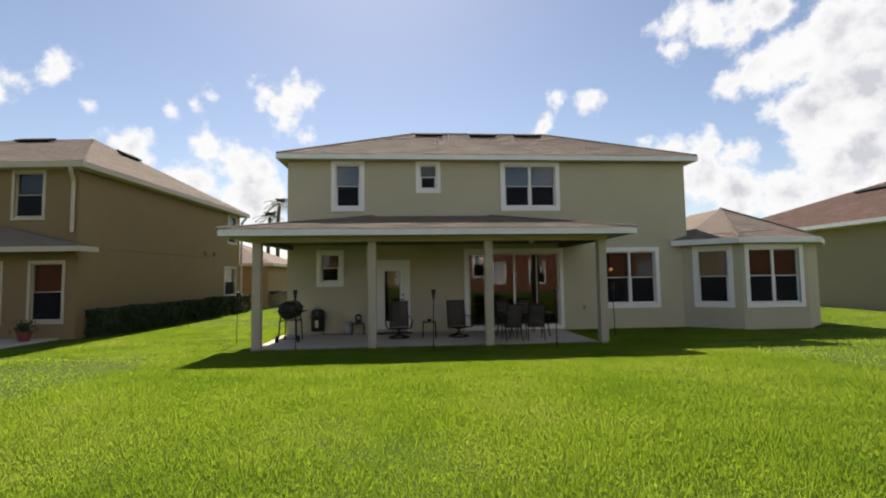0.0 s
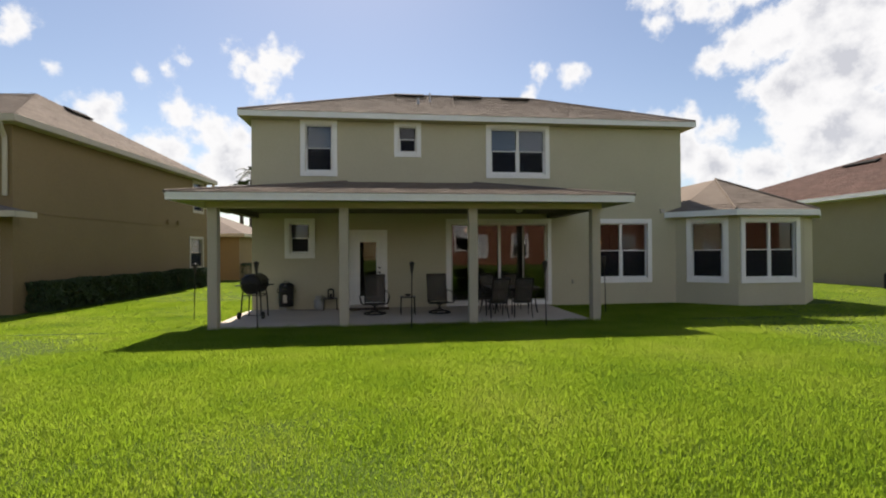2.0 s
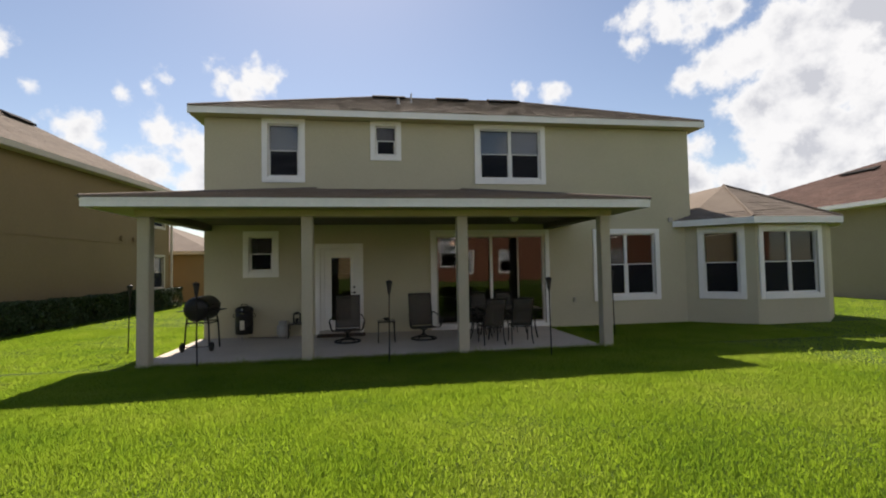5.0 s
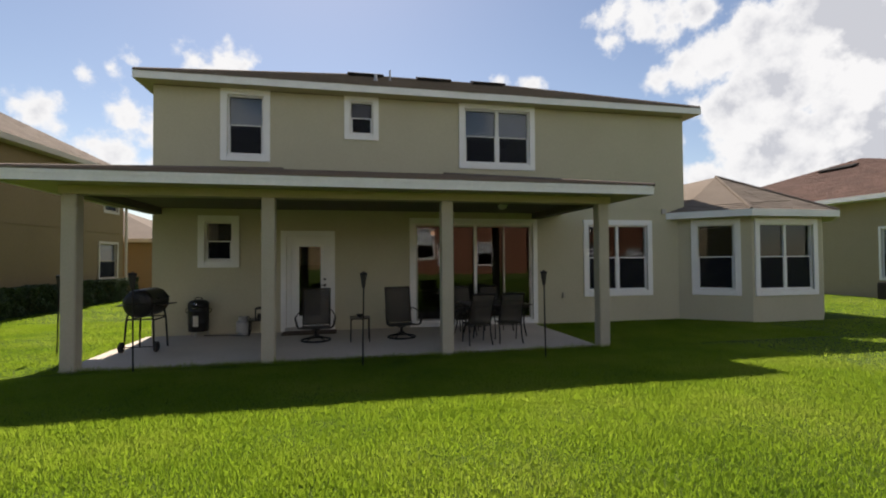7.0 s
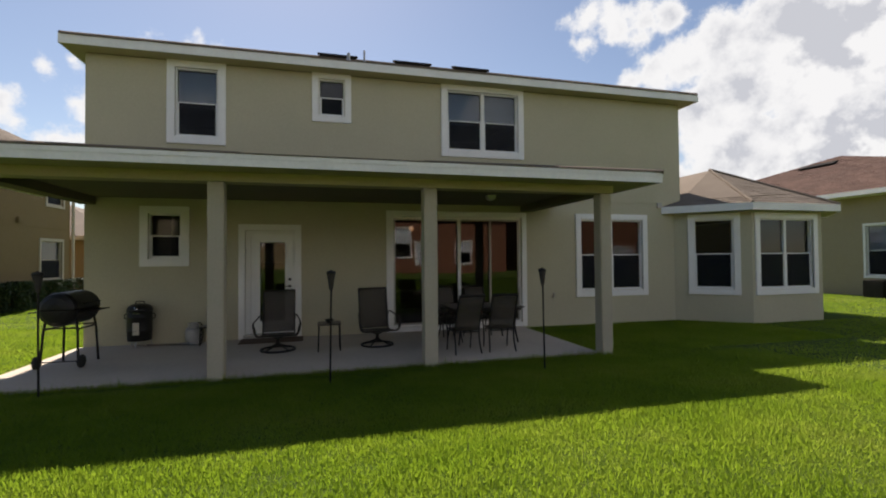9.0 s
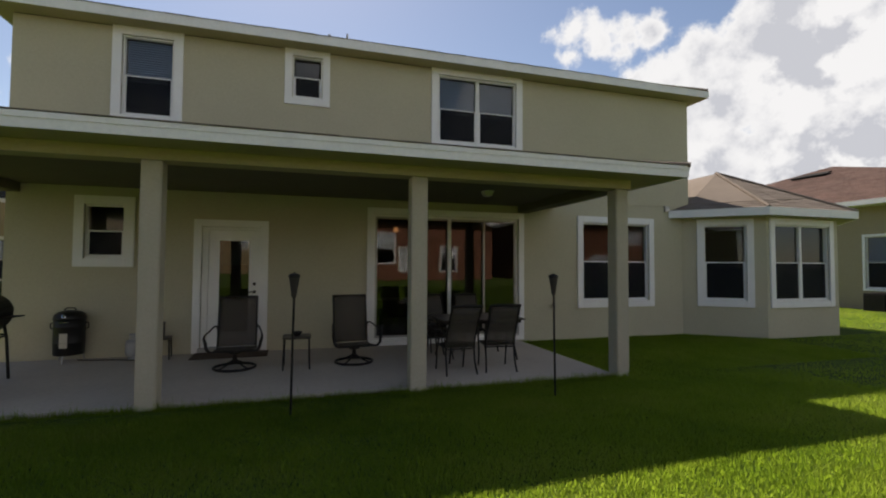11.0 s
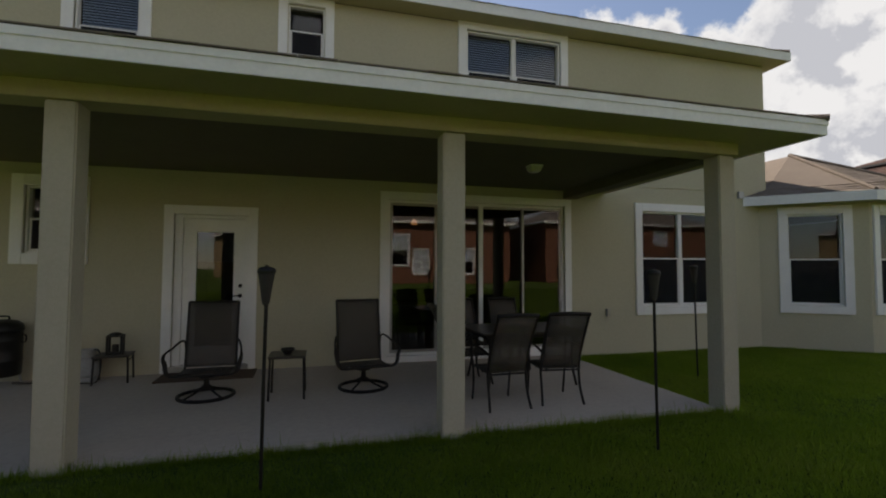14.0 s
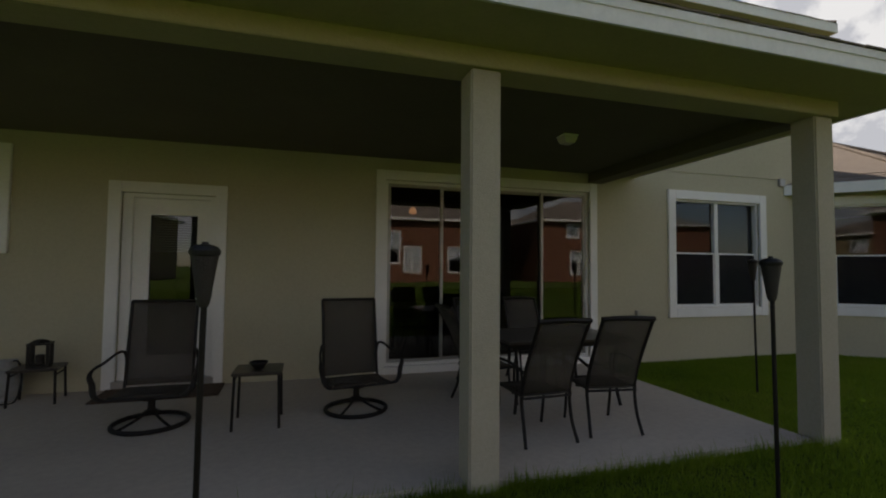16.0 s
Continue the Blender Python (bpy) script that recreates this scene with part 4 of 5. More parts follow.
def swivel_chair(x, y, turn):
    """Faces local -y."""
    c = thing("swivel_chair", "bronze metal swivel patio chair with brown woven sling", "chair", pose(x, y, 0, 0, 0, turn), "swivel patio chairs")
    ring = [(0.30 * math.cos(2 * math.pi * k / 40), 0.30 * math.sin(2 * math.pi * k / 40), 0.02) for k in range(40)]
    bm = bmesh.new()
    tube(bm, ring, 0.021, 8, closed=True)
    part("base_ring", bm, METAL_DARK, c)
    for k in range(4):
        a = math.pi / 4 + k * math.pi / 2
        bm = bmesh.new()
        tube(bm, bend([(0.30 * math.cos(a), 0.30 * math.sin(a), 0.022), (0.17 * math.cos(a), 0.17 * math.sin(a), 0.06), (0.03 * math.cos(a), 0.03 * math.sin(a), 0.12)], 4), 0.0125, 7)
        part("spoke", bm, METAL_DARK, c)
    bm = bmesh.new()
    lathe(bm, [(0.02, 0.09), (0.055, 0.10), (0.06, 0.125), (0.032, 0.14), (0.03, 0.215), (0.09, 0.23), (0.09, 0.25)], 18)
    part("swivel_post", bm, METAL_DARK, c)
    half = 0.285
    rows_back = [(0.225, 0.31), (0.25, 0.46), (0.285, 0.68), (0.325, 0.89), (0.36, 1.08)]
    rows_seat = [(0.215, 0.295), (0.1, 0.285), (-0.08, 0.295), (-0.2, 0.315), (-0.255, 0.31)]
    bm = bmesh.new()
    for s in (-1, 1):
        tube(bm, bend([(s * half, -0.265, 0.30), (s * half, -0.1, 0.285), (s * half, 0.17, 0.28), (s * half, 0.228, 0.33), (s * half, 0.285, 0.68), (s * half, 0.365, 1.09)], 5), 0.0135, 8)
    tube(bm, [(-half, 0.365, 1.09), (half, 0.365, 1.09)], 0.0135, 8)
    tube(bm, [(-half, -0.262, 0.30), (half, -0.262, 0.30)], 0.012, 8)
    tube(bm, [(-half, 0.02, 0.265), (half, 0.02, 0.265)], 0.014, 8)
    part("frame", bm, METAL_DARK, c)
    bm = bmesh.new()
    sling_panel(bm, rows_back, half - 0.008)
    part("backrest", bm, SLING, c, "brown woven sling back", smooth=True)
    bm = bmesh.new()
    sling_panel(bm, rows_seat, half - 0.008)
    part("seat", bm, SLING, c, "brown woven sling seat", smooth=True)
    for s in (-1, 1):
        bm = bmesh.new()
        line = arm_line(s, half)
        tube(bm, line, [0.0125 + 0.012 * max(0.0, math.sin(math.pi * (k / len(line) - 0.45) / 0.5)) for k in range(len(line))], 8)
        part("armrest", bm, METAL_DARK, c)
    return c


swivel_chair(1.08, 14.50, 1)
swivel_chair(2.91, 14.47, 9)


def dining_chair(at):
    """Faces local -y."""
    c = thing("dining_chair", "bronze metal patio dining chair with brown sling seat", "chair", at, "chairs round the patio table")
    half = 0.225
    for s in (-1, 1):
        bm = bmesh.new()
        tube(bm, bend([(s * (half + 0.015), 0.30, 0.012), (s * half, 0.235, 0.18), (s * half, 0.20, 0.38), (s * half, 0.24, 0.55), (s * half, 0.36, 0.80), (s * half, 0.49, 1.03)], 5), 0.0145, 8)
        part("rear_leg", bm, METAL_DARK, c)
        bm = bmesh.new()
        tube(bm, bend([(s * (half + 0.01), 0.25, 0.60), (s * (half + 0.03), 0.08, 0.645), (s * (half + 0.03), -0.16, 0.64), (s * (half + 0.025), -0.235, 0.58), (s * (half + 0.01), -0.215, 0.40), (s * half, -0.225, 0.2), (s * half, -0.26, 0.012)], 5), 0.0135, 8)
        part("front_leg", bm, METAL_DARK, c)
    bm = bmesh.new()
    for s in (-1, 1):
        tube(bm, [(s * half, 0.22, 0.40), (s * half, -0.22, 0.405)], 0.012, 8)
    for y, z in ((-0.22, 0.405), (0.225, 0.385), (0.03, 0.385)):
        tube(bm, [(-half, y, z), (half, y, z)], 0.011, 8)
    part("frame", bm, METAL_DARK, c)
    bm = bmesh.new()
    tube(bm, bend([(-half - 0.01, 0.49, 1.03), (0, 0.502, 1.04), (half + 0.01, 0.49, 1.03)], 5), 0.021, 8)
    part("top_rail", bm, METAL_DARK, c)
    bm = bmesh.new()
    sling_panel(bm, [(0.205, 0.42), (0.245, 0.56), (0.33, 0.75), (0.412, 0.90), (0.484, 1.025)], half - 0.008)
    part("backrest", bm, SLING, c, "brown woven sling back", smooth=True)
    bm = bmesh.new()
    sling_panel(bm, [(0.215, 0.405), (0.08, 0.392), (-0.1, 0.40), (-0.222, 0.415)], half - 0.008)
    part("seat", bm, SLING, c, "brown woven sling seat", smooth=True)
    return c


chair = dining_chair(pose(4.32, 13.36, 0, 0, 0, 182))
for m in (pose(5.01, 13.40, 0, 0, 0, 173), pose(4.28, 14.38, 0, 0, 0, 94), pose(4.55, 15.12, 0, 0, 0, 4), pose(5.2, 15.1, 0, 0, 0, -6)):
    copy_thing(chair, m)


def dining_table():
    t = thing("patio_table", "dark rectangular metal patio dining table", "table", pose(5.0, 14.3, 0))
    bm = bmesh.new()
    box(bm, -0.72, 0.72, -0.52, 0.52, 0.70, 0.725, 0.01)
    part("tabletop", bm, TABLE_TOP, t)
    bm = bmesh.new()
    ring_frame(bm, -0.66, 0.66, -0.46, 0.46, 0.03, 0.0, 0.05)
    bm.transform(Matrix.Translation((0, 0, 0.70)) @ pose(0, 0, 0, -90))
    part("apron", bm, METAL_DARK, t)
    for sx in (-1, 1):
        for sy in (-1, 1):
            bm = bmesh.new()
            tube(bm, bend([(sx * 0.60, sy * 0.40, 0.66), (sx * 0.56, sy * 0.37, 0.35), (sx * 0.61, sy * 0.41, 0.01)], 5), 0.018, 8)
            part("leg", bm, METAL_DARK, t)


dining_table()


def small_table(name, label, x, y, w, d, h, turn=0.0):
    t = thing(name, label, "side table", pose(x, y, 0, 0, 0, turn))
    bm = bmesh.new()
    box(bm, -w / 2, w / 2, -d / 2, d / 2, h - 0.03, h, 0.008)
    part("tabletop", bm, TABLE_TOP, t)
    for sx in (-1, 1):
        for sy in (-1, 1):
            bm = bmesh.new()
            x1, y1 = sx * (w / 2 - 0.02), sy * (d / 2 - 0.02)
            tube(bm, bend([(x1 * 0.97, y1 * 0.97, h - 0.031), (x1, y1, h * 0.5), (x1 * 1.03, y1 * 1.03, 0.002)], 3), 0.0125, 8)
            part("leg", bm, METAL_DARK, t)
    for s in (-1, 1):
        bm = bmesh.new()
        tube(bm, [(s * (w / 2 - 0.02), -d / 2 + 0.02, h - 0.07), (s * (w / 2 - 0.02), d / 2 - 0.02, h - 0.07)], 0.008, 6)
        part("rail", bm, METAL_DARK, t)


small_table("side_table", "small square bronze metal side table between the swivel chairs", 2.0, 14.30, 0.42, 0.42, 0.50)
small_table("plant_stand", "low black metal stand beside the back door", -0.28, 15.58, 0.42, 0.36, 0.37, 8)


def bowl():
    t = thing("bowl", "small dark ceramic bowl on the side table", "bowl", pose(2.0, 14.26, 0.501))
    bm = bmesh.new()
    lathe(bm, [(0.035, 0.0), (0.045, 0.006), (0.05, 0.02), (0.078, 0.05), (0.082, 0.066), (0.076, 0.066), (0.066, 0.048), (0.03, 0.018)], 24)
    part("dish", bm, BLACK_ENAMEL, t, smooth=True)


def lantern():
    t = thing("lantern", "square black metal candle lantern on a low stand", "lantern", pose(-0.26, 15.56, 0.371, 0, 0, 12))
    t.scale = (1.15, 1.15, 1.0)
    bm = bmesh.new()
    box(bm, -0.08, 0.08, -0.08, 0.08, 0, 0.025, 0.004)
    part("base", bm, BLACK_ENAMEL, t)
    for sx in (-1, 1):
        for sy in (-1, 1):
            bm = bmesh.new()
            box(bm, sx * 0.068 - 0.013, sx * 0.068 + 0.013, sy * 0.068 - 0.013, sy * 0.068 + 0.013, 0.026, 0.23)
            part("corner_post", bm, BLACK_ENAMEL, t)
    bm = bmesh.new()
    box(bm, -0.085, 0.085, -0.085, 0.085, 0.231, 0.25, 0.004)
    lathe(bm, [(0.08, 0.25), (0.05, 0.275), (0.02, 0.285)], 4)
    part("lid", bm, BLACK_ENAMEL, t)
    bm = bmesh.new()
    lathe(bm, [(0.032, 0.026), (0.034, 0.03), (0.034, 0.12), (0.028, 0.124)], 16)
    part("candle", bm, TORCH, t, "dark wax candle")


def smoker():
    t = thing("smoker", "black upright barrel smoker with a paper label", "smoker", pose(-1.585, 15.69, 0))
    t.scale = (1.04, 1.04, 1.06)
    bm = bmesh.new()
    lathe(bm, [(0.19, 0.12), (0.20, 0.13), (0.205, 0.30), (0.21, 0.31), (0.205, 0.32), (0.205, 0.54), (0.21, 0.55), (0.205, 0.56), (0.205, 0.66), (0.19, 0.665)], 36)
    part("barrel", bm, BLACK_ENAMEL, t, smooth=True)
    bm = bmesh.new()
    lathe(bm, [(0.212, 0.655), (0.214, 0.68), (0.2, 0.735), (0.15, 0.775), (0.07, 0.795), (0.02, 0.798)], 36)
    part("lid", bm, BLACK_ENAMEL, t, "domed black enamel lid", smooth=True)
    bm = bmesh.new()
    tube(bm, bend([(-0.07, 0, 0.785), (-0.06, 0, 0.83), (0.06, 0, 0.83), (0.07, 0, 0.785)], 5), 0.01, 8)
    part("lid_handle", bm, METAL_DARK, t)
    for k in range(3):
        a = 2 * math.pi * k / 3 + 0.5
        bm = bmesh.new()
        tube(bm, [(0.17 * math.cos(a), 0.17 * math.sin(a), 0.16), (0.2 * math.cos(a), 0.2 * math.sin(a), 0.002)], 0.013, 8)
        part("leg", bm, ALU, t)
    for s in (-1, 1):
        bm = bmesh.new()
        tube(bm, bend([(s * 0.2, 0, 0.52), (s * 0.25, 0, 0.525), (s * 0.25, 0, 0.6), (s * 0.2, 0, 0.605)], 4), 0.008, 8)
        part("side_handle", bm, METAL_DARK, t)
    bm = bmesh.new()
    pts = [(0.2095 * math.sin(a), -0.2095 * math.cos(a)) for a in (-0.25, -0.08, 0.09, 0.26)]
    for (xa, ya), (xb, yb) in zip(pts, pts[1:]):
        for lo, hi in ((0.24, 0.46),):
            vs = [bm.verts.new(p) for p in ((xa, ya, lo), (xb, yb, lo), (xb, yb, hi), (xa, ya, hi), (xa * 0.98, ya * 0.98, lo), (xb * 0.98, yb * 0.98, lo), (xb * 0.98, yb * 0.98, hi), (xa * 0.98, ya * 0.98, hi))]
            for f in ((0, 1, 2, 3), (4, 7, 6, 5), (0, 4, 5, 1), (3, 2, 6, 7)):
                bm.faces.new([vs[i] for i in f])
    part("label_sheet", bm, LABEL, t, "pale printed paper label")
    bm = bmesh.new()
    box(bm, -0.065, 0.065, -0.2115, -0.2065, 0.618, 0.634, 0.002)
    part("badge", bm, CHROME, t, "thin pale maker's bar")
    bm = bmesh.new()
    lathe(bm, [(0.03, 0), (0.032, 0.008), (0.02, 0.012)], 16)
    bm.transform(pose(0, -0.195, 0.72, 62))
    part("thermometer", bm, CHROME, t, "steel dial thermometer")


def grill(name, label, at):
    """A barrel charcoal grill; local x is the barrel's axis."""
    t = thing(name, label, "grill", at)
    rad, half, zc = 0.265, 0.46, 0.92
    for lid in (False, True):
        bm = bmesh.new()
        n = 14
        rows = []
        for xx, k in ((-half, 0.35), (-half + 0.02, 0.7), (-half + 0.06, 0.92), (-half + 0.12, 1.0), (half - 0.12, 1.0), (half - 0.06, 0.92), (half - 0.02, 0.7), (half, 0.35)):
            rows.append([bm.verts.new((xx, rad * k * math.cos(math.pi * j / n) * (1.02 if lid else 1), zc + (0.006 if lid else -0.006) + (1 if lid else -1) * rad * k * math.sin(math.pi * j / n))) for j in range(n + 1)])
        for a, b in zip(rows, rows[1:]):
            for j in range(n):
                bm.faces.new((a[j], a[j + 1], b[j + 1], b[j]))
        bm.faces.new(rows[0]), bm.faces.new(rows[-1])
        part("lid" if lid else "firebox", bm, BLACK_ENAMEL, t, smooth=False)
    bm = bmesh.new()
    tube(bm, bend([(-0.22, -rad * 1.0, zc + 0.09), (-0.22, -rad - 0.05, zc + 0.09), (0.22, -rad - 0.05, zc + 0.09), (0.22, -rad * 1.0, zc + 0.09)], 5), 0.011, 8)
    part("lid_handle", bm, METAL_DARK, t)
    for sx in (-1, 1):
        for sy in (-1, 1):
            bm = bmesh.new()
            tube(bm, [(sx * 0.27, sy * 0.2, zc - 0.12), (sx * 0.28, sy * 0.235, zc - 0.34), (sx * 0.31, sy * 0.26, 0.1 if sx < 0 else 0.002)], 0.019, 8)
            part("leg", bm, METAL_DARK, t)
        bm = bmesh.new()
        tube(bm, [(sx * 0.285, -0.229, zc - 0.30), (sx * 0.285, 0.229, zc - 0.30)], 0.014, 8)
        part("cross_bar", bm, METAL_DARK, t)
        bm = bmesh.new()
        tube(bm, [(-0.28, sx * 0.235, zc - 0.32), (0.28, sx * 0.235, zc - 0.32)], 0.014, 8)
        part("side_bar", bm, METAL_DARK, t)
        bm = bmesh.new()
        lathe(bm, [(0.02, -0.025), (0.088, -0.027), (0.1, -0.015), (0.1, 0.015), (0.088, 0.027), (0.02, 0.025)], 22)
        bm.transform(pose(-0.31, sx * 0.305, 0.1, 90))
        part("wheel", bm, RUBBER, t, "black rubber wheel", smooth=False)
        bm = bmesh.new()
        box(bm, -0.3, 0.3, min(sx * (rad + 0.01), sx * (rad + 0.17)), max(sx * (rad + 0.01), sx * (rad + 0.17)), zc - 0.05, zc - 0.035, 0.004)
        part("side_shelf", bm, METAL_DARK, t)
    bm = bmesh.new()
    tube(bm, [(-0.31, -0.31, 0.1), (-0.31, 0.31, 0.1)], 0.009, 8)
    part("axle", bm, METAL_DARK, t)
    return t


def propane_tank():
    t = thing("propane_tank", "white steel propane tank with a black hose on the patio", "gas tank", pose(-0.64, 15.72, 0))
    bm = bmesh.new()
    lathe(bm, [(0.11, 0.0), (0.115, 0.01), (0.115, 0.035), (0.09, 0.04), (0.145, 0.075), (0.152, 0.11), (0.152, 0.26), (0.135, 0.31), (0.08, 0.335), (0.03, 0.34)], 28)
    part("cylinder", bm, TANK_WHITE, t, smooth=True)
    bm = bmesh.new()
    lathe(bm, [(0.095, 0.325), (0.1, 0.33), (0.102, 0.42), (0.096, 0.42), (0.09, 0.33)], 24)
    part("collar", bm, TANK_WHITE, t)
    bm = bmesh.new()
    lathe(bm, [(0.018, 0.33), (0.018, 0.38), (0.032, 0.385), (0.032, 0.4), (0.01, 0.405)], 14)
    part("valve", bm, CHROME, t, "brass-grey valve")
    bm = bmesh.new()
    tube(bm, bend([(0.02, 0, 0.38), (0.14, -0.06, 0.42), (0.2, -0.1, 0.25), (0.17, -0.14, 0.02), (0.05, -0.2, 0.012), (-0.25, -0.1, 0.012), (-0.62, -0.02, 0.012), (-0.85, 0.05, 0.012)], 6), 0.009, 8)
    part("hose", bm, RUBBER, t, "black rubber hose")


def wall_fittings():
    t = thing("outlet_box", "grey weatherproof outlet box on the stucco wall", "outlet", pose(7.51, W, 0.66))
    bm = bmesh.new()
    box(bm, -0.04, 0.04, -0.045, -0.001, 0.0, 0.13, 0.008)
    part("box_body", bm, ALU, t)
    bm = bmesh.new()
    box(bm, -0.036, 0.036, -0.058, -0.0455, 0.008, 0.122, 0.006)
    part("cover", bm, STUCCO_LIGHT, t)
    t = thing("ceiling_light", "square frosted glass light on the patio ceiling", "light", pose(5.2, 14.24, 2.949))
    t.scale = (0.75, 0.75, 0.9)
    bm = bmesh.new()
    box(bm, -0.12, 0.12, -0.12, 0.12, -0.02, -0.001, 0.004)
    part("mount", bm, WHITE, t)
    bm = bmesh.new()
    lathe(bm, [(0.15, -0.021), (0.15, -0.05), (0.11, -0.10), (0.05, -0.115)], 4)
    bm.transform(pose(0, 0, 0, 0, 0, 45))
    part("shade", bm, DIFFUSER, t, "frosted square glass shade")
    t = thing("door_mat", "dark worn coir door mat before the back door", "door mat", pose(0.86, 15.62, 0.001, 0, 0, 2))
    bm = bmesh.new()
    box(bm, -0.62, 0.62, -0.28, 0.28, 0, 0.018, 0.006)
    part("mat_pad", bm, MAT, t)


def indoor_things():
    """What shows dimly through the glass doors."""
    for x, y, z in ((4.30, 18.19, 2.46), (9.65, 18.5, 1.99)):
        t = thing("pendant_lamp", "small lit amber pendant lamp inside the dining room", "lamp", pose(x, y, z), "pendant lamps indoors")
        bm = bmesh.new()
        lathe(bm, [(0.02, 0.14), (0.04, 0.12), (0.07, 0.06), (0.075, 0.03), (0.05, 0.01), (0.02, 0.0)], 20)
        part("shade", bm, LAMP, t, "glowing amber glass shade")
        bm = bmesh.new()
        tube(bm, [(0, 0, 0.14), (0, 0, 3.068 - z)], 0.006, 6)
        part("cord", bm, METAL_DARK, t)
    t = thing("indoor_table", "dark wooden dining table seen through the glass", "table", pose(4.6, 18.3, 0.016))
    bm = bmesh.new()
    box(bm, -0.8, 0.8, -0.5, 0.5, 0.71, 0.75, 0.01)
    part("tabletop", bm, TABLE_TOP, t)
    for sx in (-1, 1):
        for sy in (-1, 1):
            bm = bmesh.new()
            box(bm, sx * 0.72 - 0.035, sx * 0.72 + 0.035, sy * 0.42 - 0.035, sy * 0.42 + 0.035, 0.0, 0.709, 0.005)
            part("leg", bm, TABLE_TOP, t)


def air_conditioner():
    t = thing("air_conditioner", "dark grey outdoor air conditioning unit beside the tan house", "air conditioner", pose(23.62, 19.0, GROUND_Z - 0.02))
    bm = bmesh.new()
    box(bm, -0.38, 0.38, -0.38, 0.38, 0.0, 0.72, 0.03)
    part("cabinet", bm, METAL_DARK, t)
    for k in range(8):
        bm = bmesh.new()
        box(bm, -0.395, -0.381, -0.34, 0.34, 0.08 + k * 0.075, 0.11 + k * 0.075, 0.004)
        part("louvre", bm, METAL_DARK, t)
    bm = bmesh.new()
    lathe(bm, [(0.3, 0.721), (0.3, 0.735), (0.26, 0.75), (0.06, 0.755)], 24)
    part("fan_guard", bm, METAL_DARK, t)


air_conditioner()
bowl()
lantern()
smoker()
grill("grill", "black barrel charcoal grill on wheels", pose(-2.11, 14.30, 0, 0, 0, 88))
grill("grill", "black barrel charcoal grill on the next patio", pose(-11.75, 14.75, -0.014, 0, 0, 5))
propane_tank()
wall_fittings()
indoor_things()


# ---- planting ----
def leaf_quads(centres, size, rng, flat=0.4):
    """Two-triangle leaves at random turns: an array of corners, four a leaf."""
    n = len(centres)
    a = rng.normal(size=(n, 3))
    a /= np.linalg.norm(a, axis=1, keepdims=True)
    b = np.cross(a, rng.normal(size=(n, 3)))
    b /= np.linalg.norm(b, axis=1, keepdims=True) + 1e-9
    s = size * rng.uniform(0.6, 1.3, size=(n, 1))
    p = np.stack([centres - a * s, centres - b * s * flat, centres + a * s, centres + b * s * flat], axis=1)
    return p.reshape(-1, 3)


def hedge(name, label, x0, x1, y0, y1, top, count, seed, at=None):
    rng = np.random.default_rng(seed)
    t = thing(name, label, "hedge", at)
    bm = bmesh.new()
    n = int((y1 - y0) / 0.5)
    for k in range(n):
        c = y0 + (k + 0.5) * (y1 - y0) / n
        tube(bm, [((x0 + x1) / 2, c, GROUND_Z - 0.05), ((x0 + x1) / 2 + 0.05, c + 0.05, top * 0.6)], [0.03, 0.012], 6)
    part("stem", bm, BARK, t)
    u = rng.uniform(size=(count, 3))
    # mostly on the outside of the clipped shape, with bulges
    shell = rng.uniform(size=count)
    x, y, z = x0 + (x1 - x0) * u[:, 0], y0 + (y1 - y0) * u[:, 1], GROUND_Z + 0.03 + (top - GROUND_Z) * u[:, 2]
    x = np.where(shell < 0.45, x1 - 0.06 * np.abs(rng.normal(size=count)), x)
    z = np.where((shell >= 0.45) & (shell < 0.8), top - 0.05 * np.abs(rng.normal(size=count)), z)
    y = np.where(shell > 0.95, y0 + 0.05 * np.abs(rng.normal(size=count)), y)
    bulge = 0.06 * np.sin(y * 3.1) + 0.05 * np.sin(y * 7.3 + 1) + 0.04 * np.sin(z * 9 + y * 5)
    c = np.stack([x + bulge, y, z + 0.5 * bulge * (z / top)], axis=1)
    tagged(raw_mesh("foliage", leaf_quads(c, 0.045, rng, 0.5), 4, HEDGE, t), kind="stuff")


hedge("hedge", "clipped dark green hedge along the brown house", -9.66, -8.95, 16.9, 24.2, 0.88, 27500, 3, NEXT_DOOR)
hedge("hedge", "clipped dark green hedge along the brown house", -9.66, -9.0, 24.6, 28.7, 0.92, 13000, 4, NEXT_DOOR)
hedge("hedge", "low dark hedge behind the lawn between the houses", -9.1, -5.2, 33.2, 34.1, 1.0, 14000, 5)


